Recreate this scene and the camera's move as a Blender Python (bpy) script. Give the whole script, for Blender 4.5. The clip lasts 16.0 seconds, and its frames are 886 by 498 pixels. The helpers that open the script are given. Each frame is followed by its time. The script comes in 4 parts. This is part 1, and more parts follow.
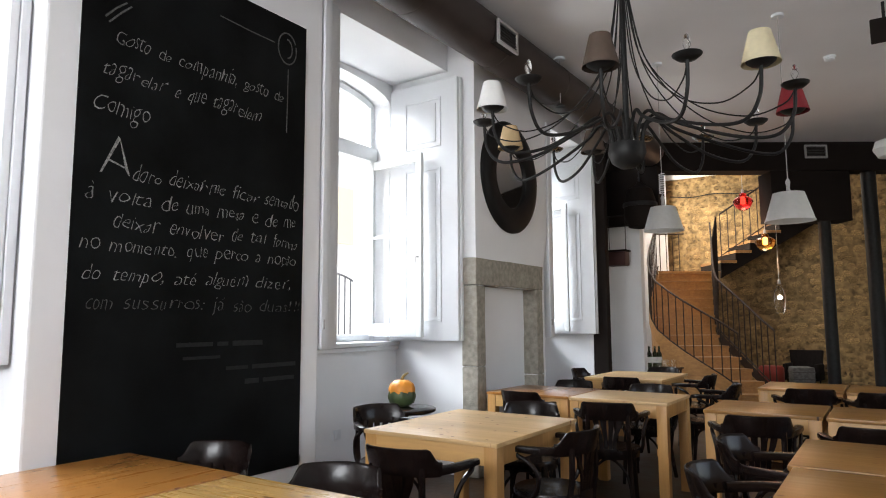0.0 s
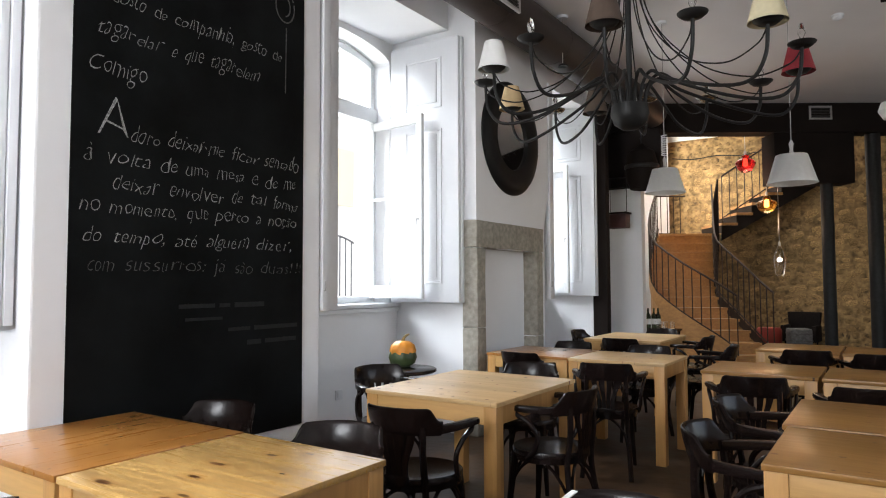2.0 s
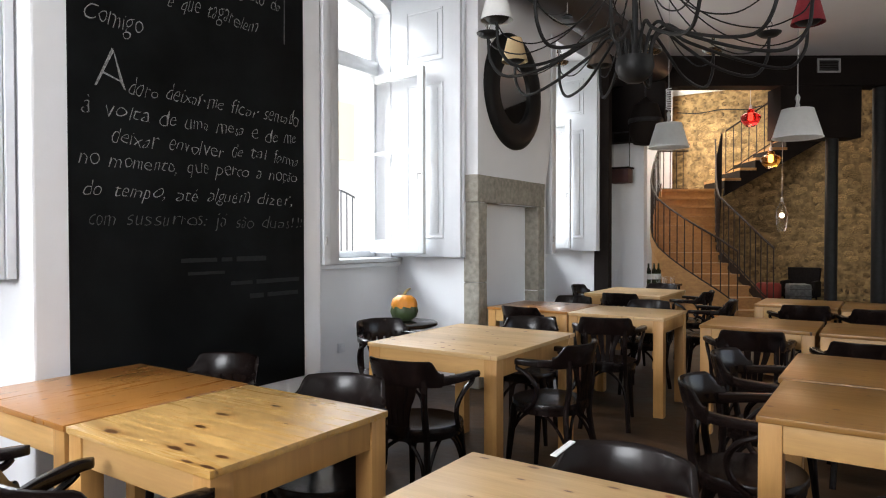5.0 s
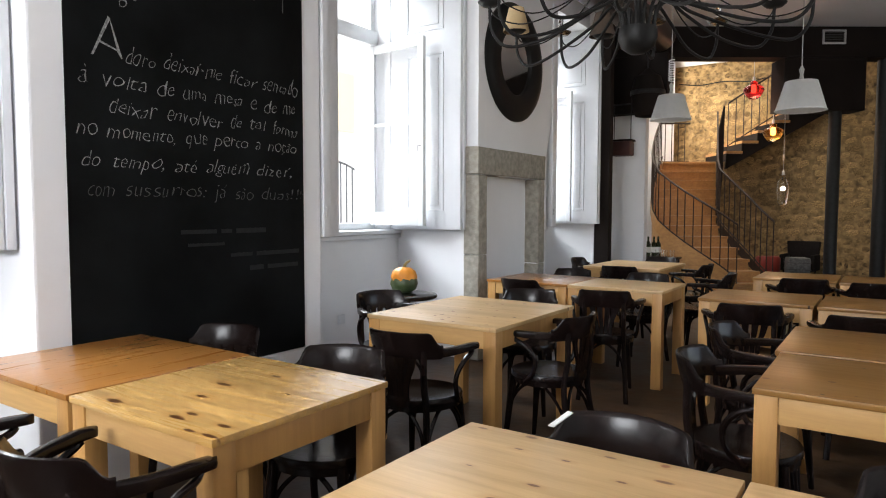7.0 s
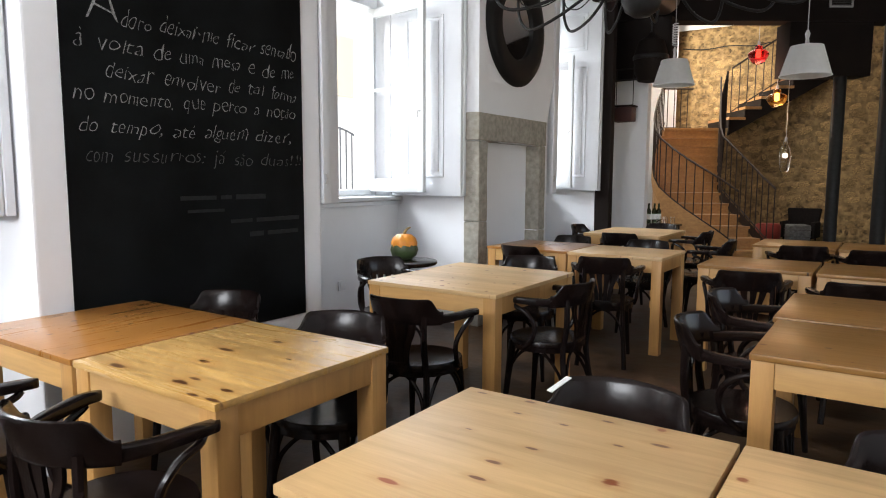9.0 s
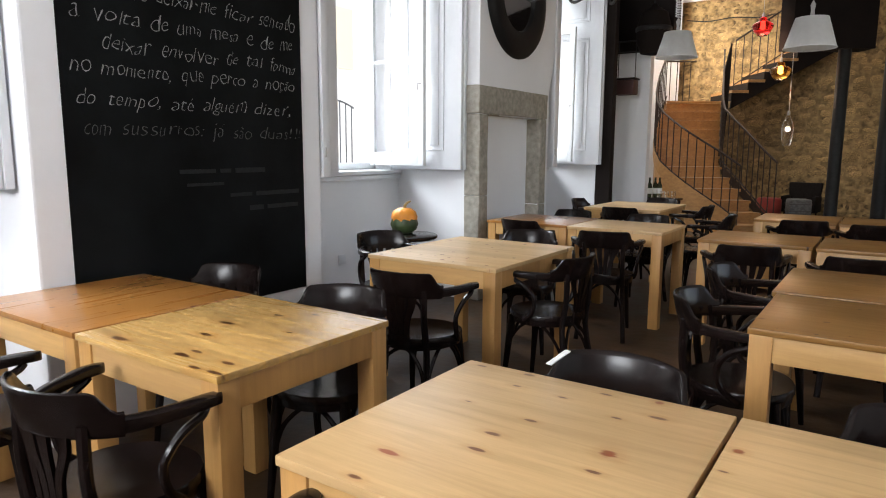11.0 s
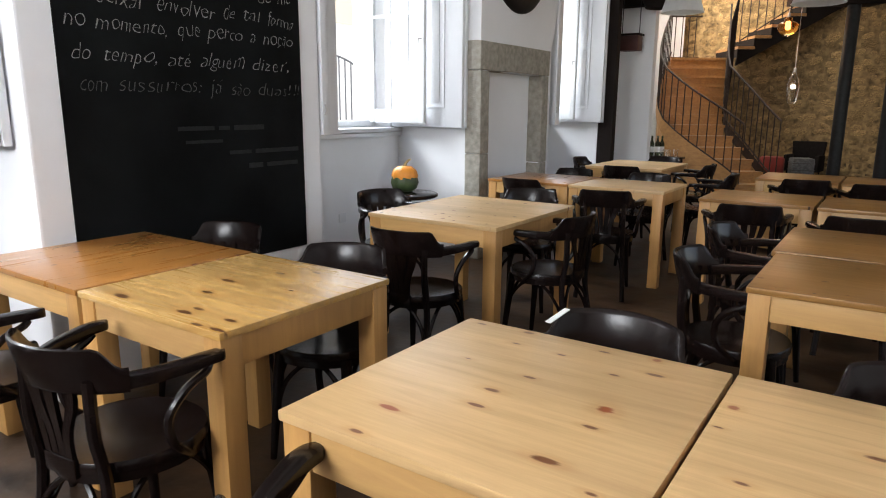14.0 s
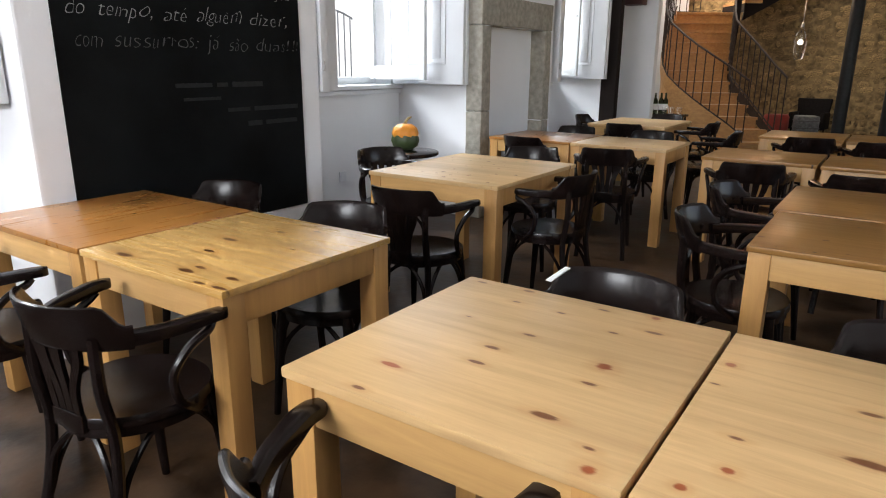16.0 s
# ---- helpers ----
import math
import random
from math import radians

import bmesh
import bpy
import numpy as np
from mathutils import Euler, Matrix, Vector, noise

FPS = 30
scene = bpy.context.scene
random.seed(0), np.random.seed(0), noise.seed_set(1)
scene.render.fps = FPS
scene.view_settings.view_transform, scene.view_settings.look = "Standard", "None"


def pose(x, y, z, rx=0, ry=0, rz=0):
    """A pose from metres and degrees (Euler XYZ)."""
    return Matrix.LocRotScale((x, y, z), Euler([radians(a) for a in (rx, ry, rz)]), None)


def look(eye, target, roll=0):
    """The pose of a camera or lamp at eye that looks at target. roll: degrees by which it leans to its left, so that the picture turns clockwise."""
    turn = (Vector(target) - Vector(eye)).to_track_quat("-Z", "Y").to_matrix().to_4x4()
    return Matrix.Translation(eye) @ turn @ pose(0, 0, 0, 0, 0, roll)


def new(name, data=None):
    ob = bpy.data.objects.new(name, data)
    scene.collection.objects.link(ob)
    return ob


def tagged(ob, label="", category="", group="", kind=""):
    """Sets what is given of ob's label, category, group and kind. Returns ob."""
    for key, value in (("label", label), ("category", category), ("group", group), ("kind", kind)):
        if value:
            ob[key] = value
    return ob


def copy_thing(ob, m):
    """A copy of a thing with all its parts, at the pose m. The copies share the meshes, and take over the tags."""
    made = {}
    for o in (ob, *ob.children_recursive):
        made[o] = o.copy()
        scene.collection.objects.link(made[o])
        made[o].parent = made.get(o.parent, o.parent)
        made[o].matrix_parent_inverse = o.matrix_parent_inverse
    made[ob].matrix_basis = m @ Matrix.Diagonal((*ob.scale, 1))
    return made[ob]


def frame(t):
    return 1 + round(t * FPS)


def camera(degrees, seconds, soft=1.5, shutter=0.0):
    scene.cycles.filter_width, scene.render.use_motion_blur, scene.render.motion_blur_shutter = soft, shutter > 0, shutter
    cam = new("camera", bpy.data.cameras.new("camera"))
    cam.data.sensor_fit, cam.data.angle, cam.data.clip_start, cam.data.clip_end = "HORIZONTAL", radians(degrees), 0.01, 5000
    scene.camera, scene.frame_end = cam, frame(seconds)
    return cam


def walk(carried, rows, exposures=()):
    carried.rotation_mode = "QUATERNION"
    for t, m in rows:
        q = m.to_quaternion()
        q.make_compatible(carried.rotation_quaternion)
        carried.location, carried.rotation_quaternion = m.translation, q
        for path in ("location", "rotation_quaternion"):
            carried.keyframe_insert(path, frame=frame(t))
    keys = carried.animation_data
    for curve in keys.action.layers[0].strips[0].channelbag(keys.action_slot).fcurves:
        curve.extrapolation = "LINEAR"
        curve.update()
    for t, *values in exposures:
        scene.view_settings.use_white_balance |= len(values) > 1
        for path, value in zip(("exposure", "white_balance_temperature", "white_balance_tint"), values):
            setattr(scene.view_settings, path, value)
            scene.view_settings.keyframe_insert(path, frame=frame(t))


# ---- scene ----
# Camera: a tripod tilt from one standpoint.
cam = camera(67.72, 16.0, soft=1.05)
EYE = (0.0, 0.0, 1.353)
PATH = [
    (0, pose(*EYE, 96.211, 0.291, 34.100)),
    (0.5, pose(*EYE, 95.382, 0.382, 34.120)),
    (1, pose(*EYE, 94.522, 0.354, 34.140)),
    (1.5, pose(*EYE, 93.717, 0.286, 34.138)),
    (2, pose(*EYE, 92.930, 0.239, 34.147)),
    (2.5, pose(*EYE, 92.167, 0.248, 34.157)),
    (3, pose(*EYE, 91.439, 0.211, 34.185)),
    (3.5, pose(*EYE, 90.758, 0.146, 34.187)),
    (4, pose(*EYE, 90.114, 0.135, 34.231)),
    (6.5, pose(*EYE, 87.323, -0.042, 34.232)),
    (7, pose(*EYE, 86.617, -0.097, 34.253)),
    (7.5, pose(*EYE, 85.883, -0.095, 34.258)),
    (8, pose(*EYE, 85.116, -0.128, 34.264)),
    (8.5, pose(*EYE, 84.389, -0.128, 34.273)),
    (9, pose(*EYE, 83.723, -0.177, 34.269)),
    (11.5, pose(*EYE, 80.889, -0.274, 34.296)),
    (12, pose(*EYE, 80.279, -0.297, 34.302)),
    (12.5, pose(*EYE, 79.705, -0.334, 34.337)),
    (13, pose(*EYE, 79.158, -0.362, 34.364)),
    (13.5, pose(*EYE, 78.569, -0.368, 34.343)),
    (14, pose(*EYE, 77.879, -0.387, 34.352)),
    (14.5, pose(*EYE, 77.119, -0.432, 34.377)),
    (15, pose(*EYE, 76.249, -0.461, 34.393)),
    (15.5, pose(*EYE, 75.352, -0.495, 34.419)),
    (16, pose(*EYE, 74.301, -0.382, 34.427)),
]
walk(cam, PATH)

# ---- light ----
world = bpy.data.worlds.new("sky")
scene.world = world
world.use_nodes = True
wt = world.node_tree
sky = wt.nodes.new("ShaderNodeTexSky")
sky.sky_type, sky.sun_disc = "NISHITA", False
sky.sun_elevation, sky.sun_rotation = radians(48), radians(120)
wt.links.new(sky.outputs[0], wt.nodes["Background"].inputs[0])
wt.nodes["Background"].inputs[1].default_value = 0.15

sun = new("sun", bpy.data.lights.new("sun", "SUN"))
sun.data.energy, sun.data.angle, sun.data.color = 2.0, radians(0.5), (1, 0.95, 0.88)
sun.matrix_world = look((0, 0, 9), (-5.0, -2.9, 2.6))


def area_light(name, eye, target, sx, sy, power, color):
    lamp = new(name, bpy.data.lights.new(name, "AREA"))
    lamp.data.shape, lamp.data.size, lamp.data.size_y = "RECTANGLE", sx, sy
    lamp.data.energy, lamp.data.color = power, color
    lamp.matrix_world = look(eye, target)
    return lamp


DAY = (0.88, 0.94, 1.0)
for wy, from_y, power in ((0.36, -1.6, 880), (4.05, 3.6, 570), (7.48, 7.48, 680)):
    area_light("street_sky_light", (-9.6, from_y, 7.6), (-2.0, wy, 0.6), 5.0, 3.8, power, DAY)
for wy in (0.36, 4.05, 7.48):  # light thrown back up by the sunlit pavement
    area_light("pavement_light", (-5.6, wy, 0.75), (-2.6, wy, 3.6), 1.5, 1.0, 30, (1, 0.97, 0.92))
area_light("stair_window_light", (-4.8, 14.15, 3.9), (-2.9, 14.9, 3.3), 1.4, 2.0, 62, (1, 0.92, 0.8)).data.spread = radians(110)
area_light("skylight", (-3.4, 13.2, 5.36), (-3.4, 13.2, 0), 1.4, 1.8, 46, (1, 0.92, 0.8)).data.spread = radians(115)
# lamp added behind the camera, aimed upwards to raise the ambient light
area_light("south_fill_light", (-1.5, -3.3, 2.78), (-1.5, 4.0, 6.0), 2.4, 1.2, 160, (0.95, 0.97, 1.0))
# weak fill lamp, added in an unseen opening of the east wall
area_light("east_fill_light", (3.45, 5.6, 2.1), (-2.0, 5.2, 1.2), 3.4, 2.2, 14, (1, 0.98, 0.95))
scene.view_settings.exposure = 0.80


# ---- materials ----
def mat(name, color, rough=0.5, metal=0.0, vary=0.12, scale=6.0, bump=0.15, bscale=60.0, stretch=(1, 1, 1), spec=0.5, per_object=0.0, rough_vary=0.1):
    m = bpy.data.materials.new(name)
    m.use_nodes = True
    n, l = m.node_tree.nodes, m.node_tree.links
    b = n["Principled BSDF"]
    tc, mp = n.new("ShaderNodeTexCoord"), n.new("ShaderNodeMapping")
    mp.inputs["Scale"].default_value = stretch
    l.new(tc.outputs["Object"], mp.inputs[0])
    no = n.new("ShaderNodeTexNoise")
    no.inputs["Scale"].default_value, no.inputs["Detail"].default_value = scale, 8
    l.new(mp.outputs[0], no.inputs["Vector"])
    ramp = n.new("ShaderNodeValToRGB")
    c = np.array(color)
    ramp.color_ramp.elements[0].position, ramp.color_ramp.elements[1].position = 0.3, 0.7
    ramp.color_ramp.elements[0].color = (*np.clip(c * (1 - vary), 0, 1), 1)
    ramp.color_ramp.elements[1].color = (*np.clip(c * (1 + vary), 0, 1), 1)
    l.new(no.outputs[0], ramp.inputs[0])
    out = ramp.outputs[0]
    if per_object:
        oi, hs, mr = n.new("ShaderNodeObjectInfo"), n.new("ShaderNodeHueSaturation"), n.new("ShaderNodeMapRange")
        mr.inputs[3].default_value, mr.inputs[4].default_value = 1 - per_object, 1 + per_object
        l.new(oi.outputs["Random"], mr.inputs[0])
        l.new(mr.outputs[0], hs.inputs["Value"])
        l.new(out, hs.inputs["Color"])
        out = hs.outputs[0]
    l.new(out, b.inputs["Base Color"])
    fine = n.new("ShaderNodeTexNoise")
    fine.inputs["Scale"].default_value, fine.inputs["Detail"].default_value = bscale, 6
    l.new(mp.outputs[0], fine.inputs["Vector"])
    bu = n.new("ShaderNodeBump")
    bu.inputs["Strength"].default_value, bu.inputs["Distance"].default_value = bump, 0.01
    l.new(fine.outputs[0], bu.inputs["Height"])
    l.new(bu.outputs[0], b.inputs["Normal"])
    rr = n.new("ShaderNodeMapRange")
    rr.inputs[3].default_value, rr.inputs[4].default_value = max(rough - rough_vary, 0.02), min(rough + rough_vary, 1)
    l.new(no.outputs[0], rr.inputs[0])
    l.new(rr.outputs[0], b.inputs["Roughness"])
    b.inputs["Metallic"].default_value = metal
    b.inputs["Specular IOR Level"].default_value = spec
    return m


def wood(name, light, dark, rough=0.35, knots=True, axis=0, grain=1.0, knot_scale=9.5, coat=0.0, knot=0.125, spec=0.5, spots=()):
    """Planed pine: long grain streaks, glued staves and dark knots."""
    m = bpy.data.materials.new(name)
    m.use_nodes = True
    n, l = m.node_tree.nodes, m.node_tree.links
    b = n["Principled BSDF"]
    tc, oi = n.new("ShaderNodeTexCoord"), n.new("ShaderNodeObjectInfo")
    shift = n.new("ShaderNodeVectorMath")
    shift.operation = "MULTIPLY_ADD"
    shift.inputs[0].default_value = (0, 0, 0)
    l.new(oi.outputs["Random"], shift.inputs[0])
    shift.inputs[1].default_value = (37.0, 23.0, 11.0)
    l.new(tc.outputs["Object"], shift.inputs[2])
    mp = n.new("ShaderNodeMapping")
    st = [9.0, 9.0, 9.0]
    st[axis] = 0.7
    mp.inputs["Scale"].default_value = st
    l.new(shift.outputs[0], mp.inputs[0])
    g = n.new("ShaderNodeTexNoise")
    g.inputs["Scale"].default_value, g.inputs["Detail"].default_value, g.inputs["Roughness"].default_value = 3.0, 10, 0.65
    g.inputs["Distortion"].default_value = 0.6
    l.new(mp.outputs[0], g.inputs["Vector"])
    ramp = n.new("ShaderNodeValToRGB")
    ramp.color_ramp.elements[0].position, ramp.color_ramp.elements[1].position = 0.28, 0.66
    mid = np.array(light) * (1 - 0.35 * grain) + np.array(dark) * 0.35 * grain
    ramp.color_ramp.elements[0].color, ramp.color_ramp.elements[1].color = (*mid, 1), (*light, 1)
    l.new(g.outputs[0], ramp.inputs[0])
    out = ramp.outputs[0]
    if knots:
        k = n.new("ShaderNodeTexVoronoi")
        mk = n.new("ShaderNodeMapping")
        sk = [1.25, 1.25, 0.02]
        sk[axis] = 1.05
        mk.inputs["Scale"].default_value = sk
        l.new(shift.outputs[0], mk.inputs[0])
        k.voronoi_dimensions = "2D"
        k.inputs["Scale"].default_value, k.inputs["Randomness"].default_value = knot_scale, 1.0
        l.new(mk.outputs[0], k.inputs["Vector"])
        # each knot gets its own size
        sep = n.new("ShaderNodeSeparateColor")
        l.new(k.outputs["Color"], sep.inputs[0])
        size = n.new("ShaderNodeMapRange")
        size.inputs[1].default_value, size.inputs[2].default_value = 0.08, 1.0
        size.inputs[3].default_value, size.inputs[4].default_value = 0.0, knot
        pw = n.new("ShaderNodeMath")
        pw.operation = "POWER"
        pw.inputs[1].default_value = 4.0
        l.new(sep.outputs[0], pw.inputs[0])
        l.new(pw.outputs[0], size.inputs[0])
        sub = n.new("ShaderNodeMath")
        sub.operation = "SUBTRACT"
        l.new(size.outputs[0], sub.inputs[0])
        l.new(k.outputs["Distance"], sub.inputs[1])
        edge = n.new("ShaderNodeMapRange")
        edge.inputs[1].default_value, edge.inputs[2].default_value = -0.04, 0.022
        edge.interpolation_type = "SMOOTHSTEP"
        l.new(sub.outputs[0], edge.inputs[0])
        mixk = n.new("ShaderNodeMix")
        mixk.data_type = "RGBA"
        l.new(edge.outputs[0], mixk.inputs[0])
        l.new(out, mixk.inputs[6])
        tone = n.new("ShaderNodeMix")
        tone.data_type = "RGBA"
        l.new(sep.outputs[1], tone.inputs[0])
        tone.inputs[6].default_value = (*(np.array(dark) * 0.45), 1)
        tone.inputs[7].default_value = (*np.clip(np.array(dark) * np.array((2.4, 1.7, 1.0)), 0, 1), 1)
        l.new(tone.outputs[2], mixk.inputs[7])
        out = mixk.outputs[2]
    # knots that sit where the board has them: x, y, radius, redness
    for kx, ky, kr, red in spots:
        kr *= 0.9
        off = n.new("ShaderNodeVectorMath")
        off.operation = "SUBTRACT"
        off.inputs[1].default_value = (kx, ky, 0)
        l.new(tc.outputs["Object"], off.inputs[0])
        squeeze = n.new("ShaderNodeVectorMath")
        squeeze.operation = "MULTIPLY"
        squeeze.inputs[1].default_value = (0.45, 1.25, 0) if red < 0.7 else (0.9, 1.0, 0)
        l.new(off.outputs[0], squeeze.inputs[0])
        away = n.new("ShaderNodeVectorMath")
        away.operation = "LENGTH"
        l.new(squeeze.outputs[0], away.inputs[0])
        rough_edge = n.new("ShaderNodeMath")
        rough_edge.operation = "MULTIPLY_ADD"
        l.new(g.outputs[0], rough_edge.inputs[0])
        rough_edge.inputs[1].default_value = 2.4 * kr
        l.new(away.outputs["Value"], rough_edge.inputs[2])
        for reach, strength, tint in ((2.8, 0.3, np.array(light) * (0.72, 0.55, 0.4)), (1.25, 0.92, np.array(dark) * ((1.9, 1.15, 0.9) if red > 0.5 else (0.9, 0.8, 0.8)))):
            fall = n.new("ShaderNodeMapRange")
            fall.interpolation_type = "SMOOTHSTEP"
            fall.inputs[1].default_value, fall.inputs[2].default_value = kr * (reach + 1.15), kr * (reach * 0.5 + 1.15)
            fall.inputs[3].default_value, fall.inputs[4].default_value = 0.0, strength
            l.new(rough_edge.outputs[0], fall.inputs[0])
            ink = n.new("ShaderNodeMix")
            ink.data_type = "RGBA"
            l.new(fall.outputs[0], ink.inputs[0])
            l.new(out, ink.inputs[6])
            ink.inputs[7].default_value = (*tint, 1)
            out = ink.outputs[2]
    # broad tone of the glued boards
    big = n.new("ShaderNodeTexNoise")
    big.inputs["Scale"].default_value = 1.2
    bm_ = n.new("ShaderNodeMapping")
    sb = [3.0, 3.0, 1.0]
    sb[axis] = 0.4
    bm_.inputs["Scale"].default_value = sb
    l.new(shift.outputs[0], bm_.inputs[0])
    l.new(bm_.outputs[0], big.inputs["Vector"])
    hs, mr = n.new("ShaderNodeHueSaturation"), n.new("ShaderNodeMapRange")
    mr.inputs[1].default_value, mr.inputs[2].default_value = 0.3, 0.7
    mr.inputs[3].default_value, mr.inputs[4].default_value = 0.86, 1.1
    l.new(big.outputs[0], mr.inputs[0])
    l.new(mr.outputs[0], hs.inputs["Value"])
    l.new(out, hs.inputs["Color"])
    l.new(hs.outputs[0], b.inputs["Base Color"])
    rr = n.new("ShaderNodeMapRange")
    rr.inputs[3].default_value, rr.inputs[4].default_value = rough + 0.1, max(rough - 0.08, 0.05)
    l.new(g.outputs[0], rr.inputs[0])
    l.new(rr.outputs[0], b.inputs["Roughness"])
    bu = n.new("ShaderNodeBump")
    bu.inputs["Strength"].default_value, bu.inputs["Distance"].default_value = 0.08, 0.004
    l.new(g.outputs[0], bu.inputs["Height"])
    l.new(bu.outputs[0], b.inputs["Normal"])
    b.inputs["Specular IOR Level"].default_value = spec
    b.inputs["Coat Weight"].default_value = coat
    b.inputs["Coat Roughness"].default_value = 0.2
    return m


def glow(name, color, strength, base=(0.5, 0.5, 0.5)):
    m = bpy.data.materials.new(name)
    m.use_nodes = True
    b = m.node_tree.nodes["Principled BSDF"]
    b.inputs["Base Color"].default_value = (*base, 1)
    b.inputs["Emission Color"].default_value, b.inputs["Emission Strength"].default_value = (*color, 1), strength
    return m


def glass(name, color=(1, 1, 1), rough=0.0, ior=1.45):
    m = bpy.data.materials.new(name)
    m.use_nodes = True
    b = m.node_tree.nodes["Principled BSDF"]
    b.inputs["Base Color"].default_value = (*color, 1)
    b.inputs["Transmission Weight"].default_value, b.inputs["Roughness"].default_value, b.inputs["IOR"].default_value = 1.0, rough, ior
    return m


PLASTER = mat("white_plaster", (0.82, 0.825, 0.84), 0.75, vary=0.035, scale=1.6, bump=0.12, bscale=25)
CEIL = mat("ceiling_paint", (0.82, 0.80, 0.80), 0.8, vary=0.04, scale=1.0, bump=0.05)
PAINTW = mat("white_gloss_paint", (0.72, 0.735, 0.76), 0.35, vary=0.03, scale=3, bump=0.05, bscale=30)
FRAMEW = mat("window_paint", (0.74, 0.76, 0.77), 0.4, vary=0.03, bump=0.04)
BROWN = mat("dark_brown_paint", (0.013, 0.009, 0.0075), 0.8, vary=0.25, scale=2.5, bump=0.1, bscale=20, spec=0.15)
DUCTM = mat("dark_duct_paint", (0.04, 0.029, 0.025), 0.5, spec=0.35, vary=0.25, scale=4, bump=0.1, bscale=30)
SLATE = mat("blackboard_paint", (0.0042, 0.0047, 0.005), 0.66, vary=0.85, scale=2.6, bump=0.05, bscale=50, spec=0.1)
CHALK = mat("chalk", (0.26, 0.26, 0.252), 0.95, vary=0.6, scale=90, bump=0.1)
HALF = mat("faded_chalk", (0.085, 0.085, 0.083), 0.95, vary=0.5, scale=60, bump=0.1)
FAINT = mat("wiped_chalk", (0.0095, 0.01, 0.0105), 0.9, vary=0.5, scale=40, bump=0.02)
STONE = mat("granite", (0.31, 0.285, 0.24), 0.85, vary=0.26, scale=22, bump=0.6, bscale=70)
FLOORM = mat("worn_concrete", (0.04, 0.0215, 0.0105), 0.42, vary=0.8, scale=4.5, bump=0.3, bscale=14, rough_vary=0.2, spec=0.2)
RUBBLE = mat("lime_mortar", (0.30, 0.20, 0.09), 0.95, vary=0.6, scale=9, bump=0.9, bscale=30)
RSTONE = mat("rubble_stone", (0.33, 0.215, 0.092), 0.92, vary=0.75, scale=11, bump=0.9, bscale=30, per_object=0.4)
PINE = wood("pine", (0.67, 0.44, 0.205), (0.15, 0.045, 0.011), 0.36, axis=0, coat=0.12, grain=0.75, knot=0.12, spec=0.45)
PINELEG = wood("pine_leg", (0.53, 0.285, 0.09), (0.2, 0.08, 0.02), 0.42, axis=2, knots=False)
PINERAIL = wood("pine_apron", (0.60, 0.355, 0.13), (0.24, 0.11, 0.04), 0.42, axis=0, knots=False)
KNOTS_A = [(0.185, 0.017, 0.021, 1), (0.17, -0.234, 0.013, 0.2), (0.189, -0.074, 0.010, 0.3), (-0.054, -0.035, 0.011, 0), (-0.043, -0.118, 0.009, 0.2), (-0.194, 0.092, 0.008, 0),
           (-0.018, 0.075, 0.008, 0.3), (0.136, 0.2, 0.007, 0), (0.215, 0.252, 0.012, 0.4), (0.19, 0.347, 0.012, 1), (0.3, -0.345, 0.018, 1), (-0.17, -0.345, 0.009, 0),
           (-0.183, -0.23, 0.012, 0.6), (0.278, -0.289, 0.008, 0), (-0.017, 0.246, 0.008, 0), (0.064, 0.328, 0.009, 0), (-0.16, 0.348, 0.008, 0), (-0.148, 0.253, 0.009, 0), (-0.304, 0.34, 0.008, 0)]
KNOTS_B = [(-0.333, 0.178, 0.013, 0.8), (-0.263, -0.118, 0.009, 0), (-0.255, -0.224, 0.012, 1), (-0.08, 0.105, 0.012, 0), (-0.075, -0.076, 0.016, 0.5), (-0.34, 0.069, 0.006, 0), (-0.304, -0.307, 0.01, 0.8)]
KNOTS_C = [(-0.006, -0.124, 0.02, 0), (-0.073, 0.008, 0.018, 0), (-0.005, 0.188, 0.014, 0), (-0.19, -0.315, 0.02, 0), (0.12, -0.30, 0.016, 0.3), (0.13, -0.255, 0.012, 0), (0.298, -0.273, 0.012, 0),
           (0.335, -0.345, 0.016, 0), (0.25, -0.35, 0.013, 0.2), (0.2, 0.05, 0.009, 0), (0.1, 0.27, 0.01, 0)]
PINEA = wood("pine_scattered_knots", (0.67, 0.44, 0.205), (0.15, 0.045, 0.011), 0.36, knots=False, axis=0, coat=0.12, grain=0.85, spec=0.45, spots=KNOTS_A)
PINEB = wood("pine_few_knots", (0.67, 0.44, 0.205), (0.15, 0.045, 0.011), 0.36, knots=False, axis=0, coat=0.12, grain=0.95, spec=0.45, spots=KNOTS_B)
PINEK = wood("streaky_pine", (0.70, 0.42, 0.135), (0.085, 0.026, 0.007), 0.27, axis=0, grain=1.5, knots=False, coat=0.2, spots=KNOTS_C)
AMBERW = wood("amber_stained_pine", (0.40, 0.17, 0.037), (0.11, 0.035, 0.01), 0.28, axis=1, coat=0.25, grain=0.6)
TANW = wood("brown_varnished_pine", (0.30, 0.145, 0.036), (0.09, 0.04, 0.012), 0.33, axis=0, coat=0.1, spec=0.35)
TREADW = wood("stair_tread_wood", (0.46, 0.235, 0.077), (0.12, 0.05, 0.016), 0.4, axis=0, knots=False, grain=1.5)
LACQ = mat("black_brown_lacquer", (0.0085, 0.005, 0.0044), 0.23, vary=0.35, scale=8, bump=0.06, bscale=40, spec=0.27)
MIRRORF = mat("black_mirror_frame", (0.005, 0.0045, 0.0045), 0.5, vary=0.3, scale=8, bump=0.1, spec=0.22)
IRON = mat("black_iron", (0.014, 0.0135, 0.0135), 0.5, metal=0.1, vary=0.3, scale=20, bump=0.1, spec=0.3)
